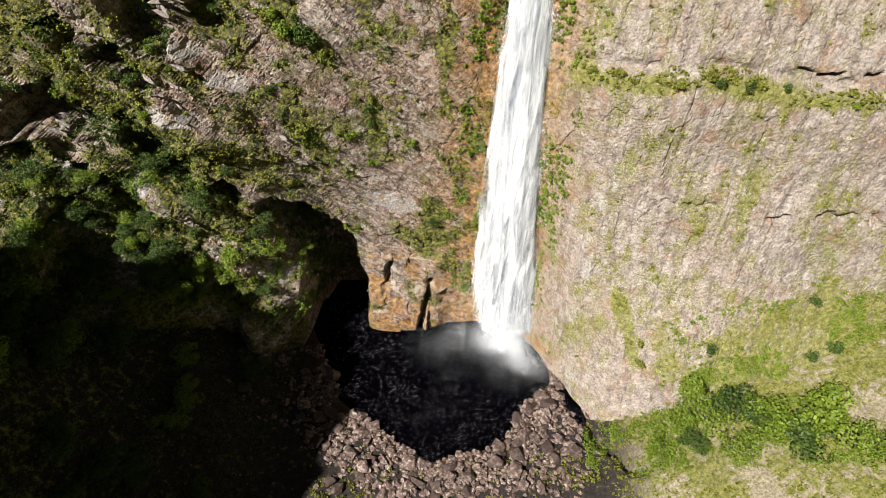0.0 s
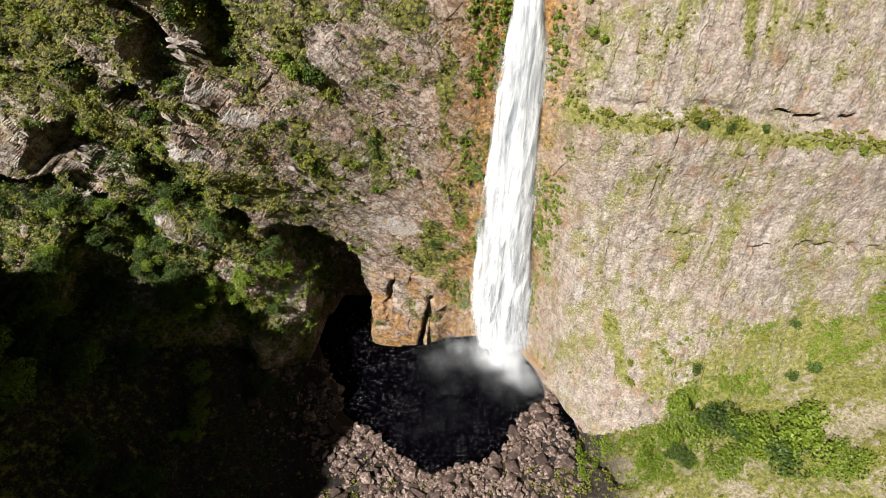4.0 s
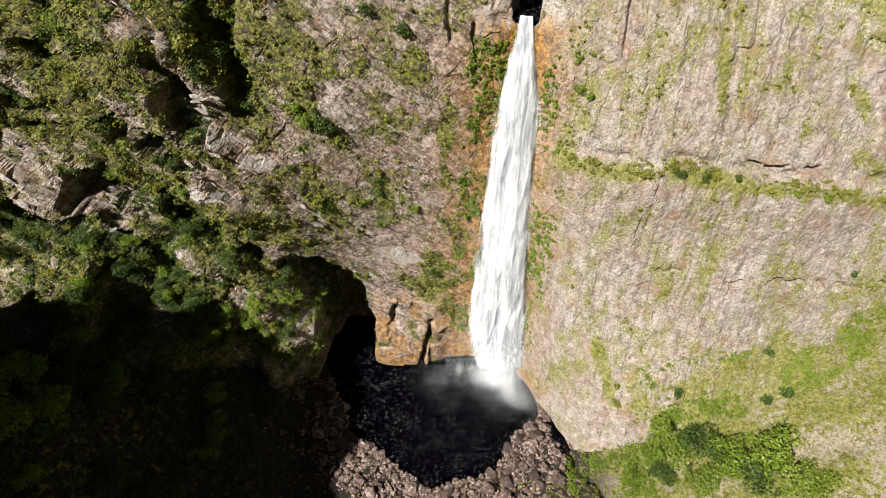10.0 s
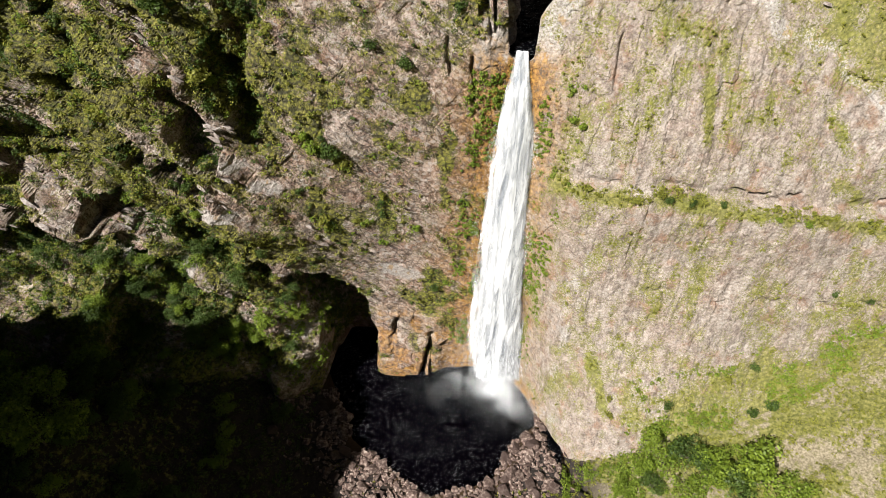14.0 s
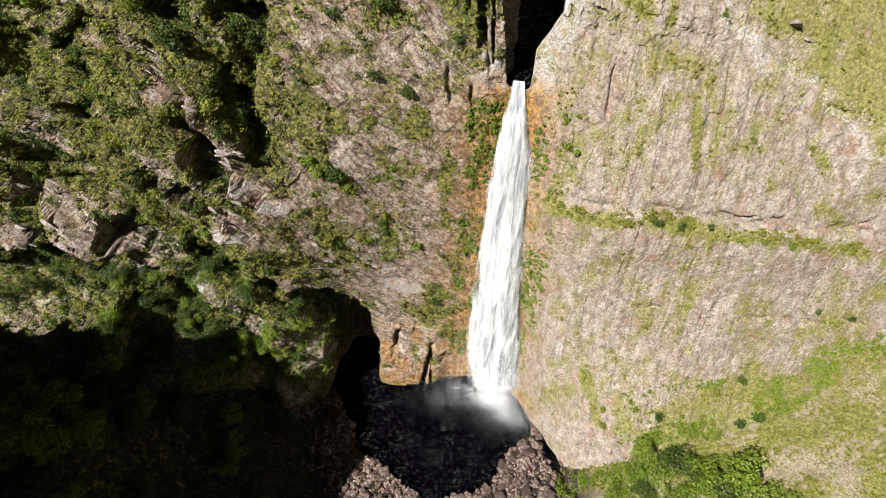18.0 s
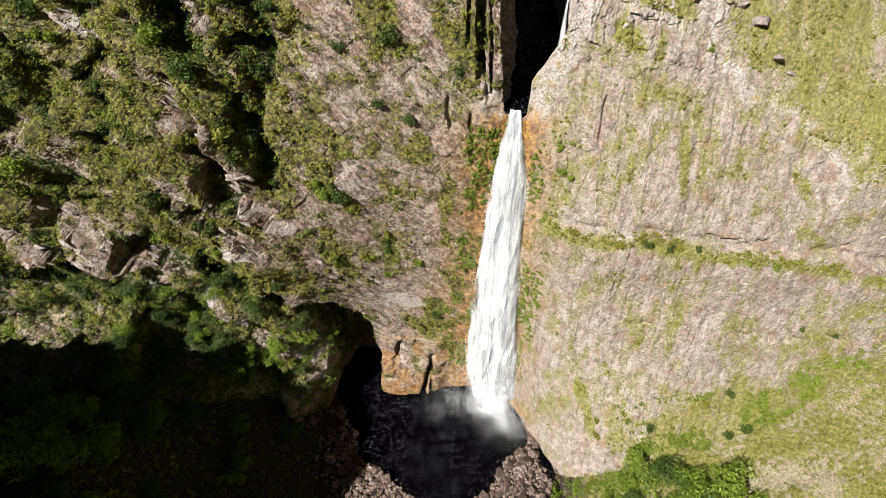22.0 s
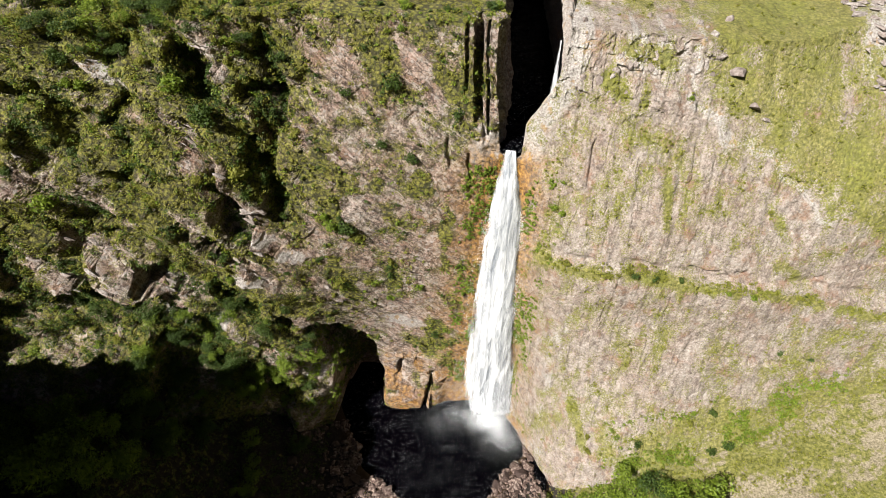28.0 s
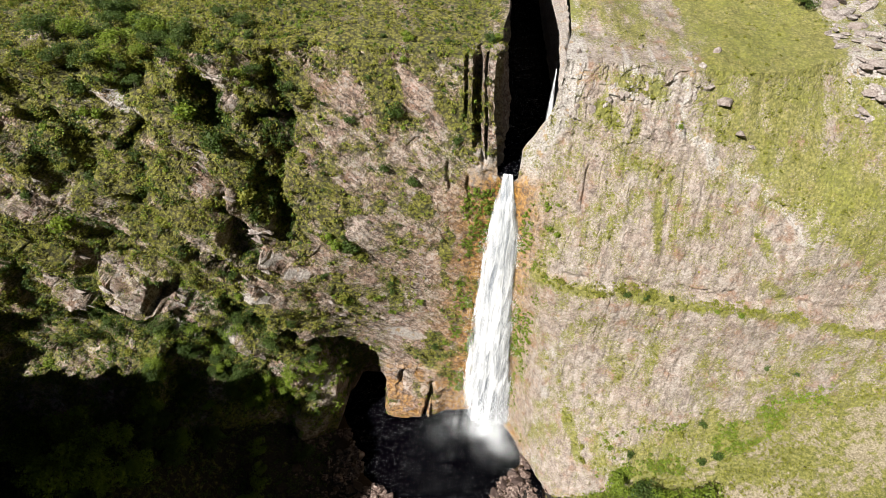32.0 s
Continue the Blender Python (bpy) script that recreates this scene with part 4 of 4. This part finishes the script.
# ---- trees and shrubs that can be told apart ----
def shrub(radius, seed, leaf, label):
    """A rounded shrub: a few stems and a low crown, its base at the origin."""
    r = np.random.default_rng(seed)
    base = tagged(new("shrub"), label, "shrub")
    stems, clumps, radii = [], [], []
    for k in range(8):
        a, w = r.uniform(0, 6.283), radius * r.uniform(0.1, 0.62)
        c = np.array((math.cos(a) * w, math.sin(a) * w, radius * r.uniform(0.25, 0.95)))
        clumps.append(c)
        radii.append(radius * r.uniform(0.32, 0.55))
        if k < 4:
            stems.append(limb((0, 0, -0.4), c, radius * 0.05, radius * 0.02, 5))
    part("stem", mesh_np("stem", *joined(stems), BARK), base)
    part("foliage", mesh_np("foliage", *leaf_cloud(clumps, radii, 70, radius * 0.075, 0.85, seed), leaf), base)
    return base


BRIGHT = "small tree with a bright fresh green crown"
DEEP = "small tree with a dense deep green crown"
MEADOW_TREES = ((70, 101, 19, 4.3), (67, 97, 11, 3.6), (73, 96, 14, 4.6), (80, 95, 19, 5.0), (84, 90, 20, 4.6), (87, 88, 22, 5.0), (94, 87, 26, 6.6), (90, 84, 24, 5.2), (77, 86, 16, 3.6), (69, 89, 12, 3.2), (61, 90, 8, 3.0), (102, 80, 29, 4.0))
SLOPE_TREES = ((-88, 112, 47, 3.6), (-104, 104, 42, 5.4), (-96, 105, 42, 3.0), (-62, 121, 31, 3.6), (-72, 115, 33, 3.8), (-67, 119, 32, 4.0), (-90, 117, 58, 3.0), (-72, 119, 50, 2.4), (-64, 124, 56, 3.8), (-56, 126, 60, 3.0), (-66, 125, 69, 2.8), (-52, 129, 44, 3.6), (-49, 131, 37, 3.4), (-43, 136, 31, 3.2))
KNOLL_TREES = ((-127, 95, 46, 6.5), (-120, 73, 47, 7.0), (-141, 94, 47, 5.5), (-117, 98, 46, 3.4), (-95, 77, 38, 4.2), (-100, 72, 42, 4.6), (-143, 100, 56, 4.6), (-140, 87, 46, 5.0), (-112, 82, 46, 4.6), (-121, 86, 47, 5.0), (-104, 85, 36, 4.2), (-132, 78, 49, 5.5), (-128, 88, 48, 5.0), (-108, 72, 44, 5.0), (-138, 84, 49, 4.4), (-146, 90, 53, 4.8), (-135, 91, 46, 4.0), (-147, 98, 54, 4.2), (-138, 99, 48, 4.4), (-132, 97, 45, 3.4), (-150, 86, 55, 4.8))
RIM_TREES = ((-97, 142, 160, 5.0), (-107, 139, 154, 4.6), (-79, 143, 161, 4.6), (-122, 146, 160, 5.0), (107, 188, 171, 4.4), (-90, 146, 162, 4.6), (-103, 150, 162, 4.2))
protos = [tree(10.0, 5.0, 500 + k, (LEAF_TREE, LEAF_DARK)[k % 2], (BRIGHT, DEEP)[k % 2]) for k in range(6)]


def plant(spots, where, bright, low, seed):
    r = random.Random(seed)
    for x, y, z, spread in spots:
        k = r.randrange(3) * 2 + (0 if r.random() < bright else 1)
        s = spread / 5.0
        ob = copy_thing(protos[k], pose(x, y, z, r.uniform(-4, 4), r.uniform(-4, 4), r.uniform(0, 360)))
        ob.scale = (s, s, s * low * r.uniform(0.9, 1.1))
        tagged(ob, protos[k]["label"] + " " + where, group="trees " + where)


plant([(x, y, z, 1.25 * w) for x, y, z, w in MEADOW_TREES], "below the pale cliff", 0.8, 0.9, 1)
plant([(x, float(west_depth(np.array([x * 1.0]), np.array([z * 1.0]))[0]) - 0.4, z, w) for x, y, z, w in SLOPE_TREES], "on the shaded slope", 0.65, 0.8, 2)
plant([(x, y, float(ground_height(np.array(x * 1.0), np.array(y * 1.0))) - 0.3, 1.15 * w) for x, y, z, w in KNOLL_TREES], "on the wooded knoll", 0.85, 1.1, 3)
plant(RIM_TREES, "above the cliff", 0.4, 0.75, 4)

# more of the wood that fills the shaded side of the canyon
r = np.random.default_rng(29)
spots = []
while len(spots) < 60:
    x, y = r.uniform(-150, -52), r.uniform(58, 118)
    z = float(ground_height(np.array(x), np.array(y)))
    if y < float(west_depth(np.array([x]), np.array([z]))[0]) - 1 and z < 60:
        spots.append((x, y, z - 0.3, r.uniform(2.2, 4.6)))
X, Y, Z, n = WEST
w = step(-135, -125, X) * step(-44, -48, X) * (Z < 66) * (Z > 26) * step(0.42, 0.5, fbm(X / 9, Z / 7, 0, 2, 245))
for x, y, z in sample(WEST, w, 75, 99):
    spots.append((x, y - 0.4, z - 0.3, r.uniform(1.8, 4.2)))
plant(spots, "in the shaded wood", 0.35, 0.85, 5)
w = step(-150, -140, X) * step(-44, -56, X) * (Z > 150) * (Y < 205) * step(0.45, 0.6, fbm(X / 14, Y / 14, 0, 3, 261))
plant([(x, y, z - 0.3, r.uniform(1.6, 4.0)) for x, y, z in sample(WEST, w, 85, 105)], "on the plateau", 0.3, 0.7, 6)
for ob in protos:
    for o in (*ob.children_recursive, ob):
        bpy.data.objects.remove(o)

shrubs = [shrub(2.0, 600 + k, (LEAF_BUSH, LEAF_TREE, LEAF_DARK)[k % 3], ("olive", "fresh green", "deep green")[k % 3] + " rounded shrub rooted in the rock") for k in range(9)]


def root(x, y, z, radius, r):
    k = r.randrange(9)
    s = radius / 2.0
    ob = copy_thing(shrubs[k], pose(x, y, z, r.uniform(0, 25), r.uniform(-10, 10), r.uniform(0, 360)))
    ob.scale = (s, s, s)
    return ob


WEST_SHRUBS = ((-79, 57, 1.9), (-54, 55, 2.4), (-29, 74, 2.0), (-38, 75, 3.6), (-36, 72, 2.6), (-34, 99, 3.8), (-38, 101, 3.4), (-31, 95, 3.0), (-20, 80, 2.8), (-20, 76, 2.4), (-20, 63, 2.8), (-3, 41, 2.6), (1, 44, 2.2), (-33, 143, 2.8), (-20, 146, 3.4), (-14, 124, 2.6), (-79, 145, 4.4), (-71, 138, 4.4), (-65, 121, 4.0), (-119, 112, 4.6), (-97, 123, 3.6), (-90, 111, 3.6))
EAST_SHRUBS = ((49, 99, 1.9), (31, 98, 1.4), (37, 99, 1.4), (94, 97, 1.7), (57, 100, 1.6), (63, 100, 1.4), (71, 100, 1.3), (30, 115, 1.8), (33, 114, 1.8), (111, 97, 1.4), (86, 98, 1.2), (121, 73, 1.5), (110, 75, 1.5), (63, 150, 1.3), (56, 24, 2.0), (55, 30, 1.6), (72, 34, 1.9), (103, 37, 2.6), (98, 34, 2.4), (88, 44, 2.0), (95, 48, 2.2))
pick = random.Random(8)
for x, z, rad in WEST_SHRUBS:
    tagged(root(x, float(west_depth(np.array([x * 1.0]), np.array([z * 1.0]))[0]), z, rad, pick), group="shrubs on the dark cliff")
for x, z, rad in EAST_SHRUBS:
    tagged(root(x, float(east_depth(np.array([x * 1.0]), np.array([z * 1.0]))[0]), z, rad, pick), group="shrubs on the pale cliff")
X, Y, Z, n = WEST
w = step(0.40, 0.60, west_grass(X, Y, Z)) * step(-150, -130, X) * (Z < 166) * (Z > 22)
for x, y, z in sample(WEST, w, 190, 81):
    tagged(root(x, y, z, pick.uniform(1.1, 2.6), pick), group="shrubs on the dark cliff")
for ob in shrubs:
    for o in (*ob.children_recursive, ob):
        bpy.data.objects.remove(o)


def on_ground(count, box, seed, keep):
    r = np.random.default_rng(seed)
    x, y = r.uniform(box[0], box[1], count), r.uniform(box[2], box[3], count)
    z = ground_height(x, y)
    good = keep(x, y, z) & (pool_distance(x, y) > 2)
    return np.stack([x, y, z], -1)[good]


p = on_ground(2600, (46, 135, 55, 112), 91, lambda x, y, z: fbm(x / 9, y / 9, 0, 3, 93) > 0.46)
scrub(p + (0, 0, 0.15), rng.uniform(0.3, 1.0, len(p)), LEAF_BUSH, "scrub", "low olive scrub scattered over the meadow", per=11, seed=31)
p = on_ground(3000, (44, 104, 72, 104), 95, lambda x, y, z: (fbm(x / 7, y / 7, 0, 3, 97) > 0.5) & (np.abs(y - 96 + 0.18 * (x - 46)) < 9))
scrub(p + (0, 0, 0.25), rng.uniform(0.5, 1.4, len(p)), LEAF_TREE, "scrub", "bright green bushes below the pale cliff", per=16, seed=32)
# undergrowth coloured dark to bring the shaded side down
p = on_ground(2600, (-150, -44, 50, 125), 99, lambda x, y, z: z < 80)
scrub(p + (0, 0, 0.3), rng.uniform(0.6, 1.8, len(p)), LEAF_DARK, "scrub", "undergrowth on the shaded side of the canyon, dark to deepen its shade", per=14, seed=33)
p = on_ground(1300, (-45, 46, 60, 98), 103, lambda x, y, z: fbm(x / 6, y / 6, 0, 3, 105) > 0.52)
scrub(p + (0, 0, 0.2), rng.uniform(0.3, 0.9, len(p)), LEAF_BUSH, "scrub", "green scrub between the boulders", per=11, seed=34)


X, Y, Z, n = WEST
# leaf cover in the recess, dark to blacken its shade
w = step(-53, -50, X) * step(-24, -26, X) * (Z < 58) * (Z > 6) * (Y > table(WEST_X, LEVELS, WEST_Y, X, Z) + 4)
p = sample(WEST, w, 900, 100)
scrub(p + (0, -0.3, 0.2), rng.uniform(0.6, 1.6, len(p)), LEAF_DARK, "scrub", "leafy growth in the shaded recess, dark to deepen its shade", seed=40)
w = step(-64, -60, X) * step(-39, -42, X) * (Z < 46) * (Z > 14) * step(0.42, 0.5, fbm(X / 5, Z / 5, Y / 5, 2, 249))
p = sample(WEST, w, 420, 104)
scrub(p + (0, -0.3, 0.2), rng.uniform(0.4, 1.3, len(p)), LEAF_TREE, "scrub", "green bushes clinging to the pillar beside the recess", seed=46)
# dark leaves spread under the brow to strengthen the shade there
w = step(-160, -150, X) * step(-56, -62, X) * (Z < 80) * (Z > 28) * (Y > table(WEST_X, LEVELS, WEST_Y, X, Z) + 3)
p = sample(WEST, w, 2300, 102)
scrub(p + (0, -0.3, 0.2), rng.uniform(0.6, 1.8, len(p)), LEAF_DARK, "scrub", "leafy growth below the brow of the cliff, dark to deepen its shade", seed=44)

X, Y, Z, n = EAST
w = bump(Z - ledge_height(X), -0.5, 1.0) * step(26, 32, X) * step(0.4, 0.65, fbm(X / 6, 9.0, 0, 3, 231))
p = sample(EAST, w, 200, 83)
scrub(p + (0, -0.3, 0.3), rng.uniform(0.3, 1.1, len(p)), LEAF_BUSH, "scrub", "olive bushes strung along the rock ledge", seed=35)
w = step(8, -6, Z - 35 - 0.45 * (X - 64)) * step(56, 64, X) * step(140, 125, X) * (Z > 6) * step(0.5, 0.62, fbm(X / 8, Z / 8, 0, 3, 233))
p = sample(EAST, w, 2100, 85)
scrub(p[:750] + (0, -0.1, 0.15), rng.uniform(0.15, 0.8, 750), LEAF_BUSH, "scrub", "olive bushes on the grassy foot of the cliff", seed=38)
p = p[750:]
scrub(p + (0, -0.2, 0.3), rng.uniform(0.4, 1.2, len(p)), LEAF_TREE, "scrub", "bright green bushes on the grassy foot of the cliff", seed=36)
w = step(0.35, 0.6, east_grass(X, Y, Z)) * (Z > 60) * (Y < 230)
w = w * step(0.45, 0.6, fbm(X / 6, Z / 6, Y / 6, 3, 235)) * np.where(Z > RIM, 0.3, 1.0)
p = sample(EAST, w, 1500, 87)
scrub(p + (0, -0.05, 0.08), rng.uniform(0.1, 0.42, len(p)), LEAF_BUSH, "scrub", "small olive tufts rooted in the pale rock", seed=37, per=9)

for grid, lo, hi in ((WEST, 3, 12), (EAST, 22, 31)):
    X, Y, Z, n = grid
    w = step(lo - 2, lo + 2, X) * step(hi + 2, hi - 2, X) * (Z > 14) * (Z < 126) * step(0.45, 0.62, fbm(X / 4, Z / 9, 0, 3, 237))
    p = sample(grid, w, 520, 97)
    scrub(p + (0, -0.15, 0.1), rng.uniform(0.25, 0.9, len(p)), LEAF_TREE, "scrub", "wet green plants beside the waterfall", seed=39)

# ---- upper fall inside the gorge ----
upper = tagged(new("upper_waterfall"), "narrow white upper fall inside the dark gorge", "waterfall")
u, v = np.meshgrid(np.linspace(-1, 1, 16), np.linspace(0, 1, 60), indexing="ij")
x = 28.0 + 0.6 * v + u * (0.3 + 2.0 * v ** 1.5)
y = 163.5 - 1.5 * np.sqrt(v) - 0.8 * np.sqrt(np.clip(1 - u * u, 0, 1)) + 0.5 * fbm(u * 3, v * 12, 0, 2, 461)
part("stream", mesh_np("stream", np.stack([x, y, 156 - 27 * v], -1).reshape(-1, 3), grid_faces(16, 60), WATER_VEIL, {"edge": np.abs(u) ** 1.5 - 0.1}, smooth=True), upper)


# ---- pale outcrops on the land above ----
r = random.Random(41)
PALE_ROCK = []
for k in range(5):
    me = boulder_mesh(70 + k)
    me.materials.clear()
    me.materials.append(OUTCROP)
    PALE_ROCK.append(me)
X, Y, Z, n = EAST
w = step(109, 112, X + 3 * np.sin(Y / 5)) * step(140, 122, X) * (Z > 154) * (Y < 205) + 0.12 * step(62, 68, X) * step(110, 100, X) * bump(Z - 170 + 1.12 * (X - 62), 0, 5)
for x, y, z in sample(EAST, w, 130, 89):
    size = r.uniform(0.7, 1.5) if r.random() < 0.6 else r.uniform(1.6, 3.4)
    ob = tagged(new("rock_outcrop", r.choice(PALE_ROCK)), "pale grey weathered rock outcrop in the grass", "rock", "outcrops above the cliff")
    ob.matrix_world = pose(x, y, z, r.uniform(-20, 20), r.uniform(-20, 20), r.uniform(0, 360)) @ Matrix.Diagonal((size * 1.4, size, size * 0.8, 1))
w = step(28, 31, X) * step(76, 66, X) * bump(Z, 158, 8) * (Y < 160)
for x, y, z in sample(EAST, w, 60, 91):
    size = r.uniform(0.6, 1.7)
    ob = tagged(new("rock_outcrop", r.choice(PALE_ROCK)), "pale block breaking out of the cliff below the rim", "rock", "blocks below the rim")
    ob.matrix_world = pose(x, y + 0.5 * size, z, r.uniform(-8, 8), r.uniform(-8, 8), r.uniform(-25, 25)) @ Matrix.Diagonal((size, size, size * r.uniform(1.2, 2.6), 1))
X, Y, Z, n = WEST
w = step(-140, -120, X) * step(-30, -50, X) * step(0.5, 0.2, west_grass(X, Y, Z)) * (Z > 48) * (Z < 165)
for x, y, z in sample(WEST, w, 130, 93):
    size = r.uniform(0.6, 1.9)
    ob = tagged(new("rock_outcrop", r.choice(PALE_ROCK)), "pale jutting rock block on the rugged cliff", "rock", "blocks on the rugged cliff")
    ob.matrix_world = pose(x, y, z, r.uniform(-20, 20), 25 + r.uniform(-15, 15), r.uniform(-30, 30)) @ Matrix.Diagonal((size * 1.7, size * 0.8, size * 0.7, 1))
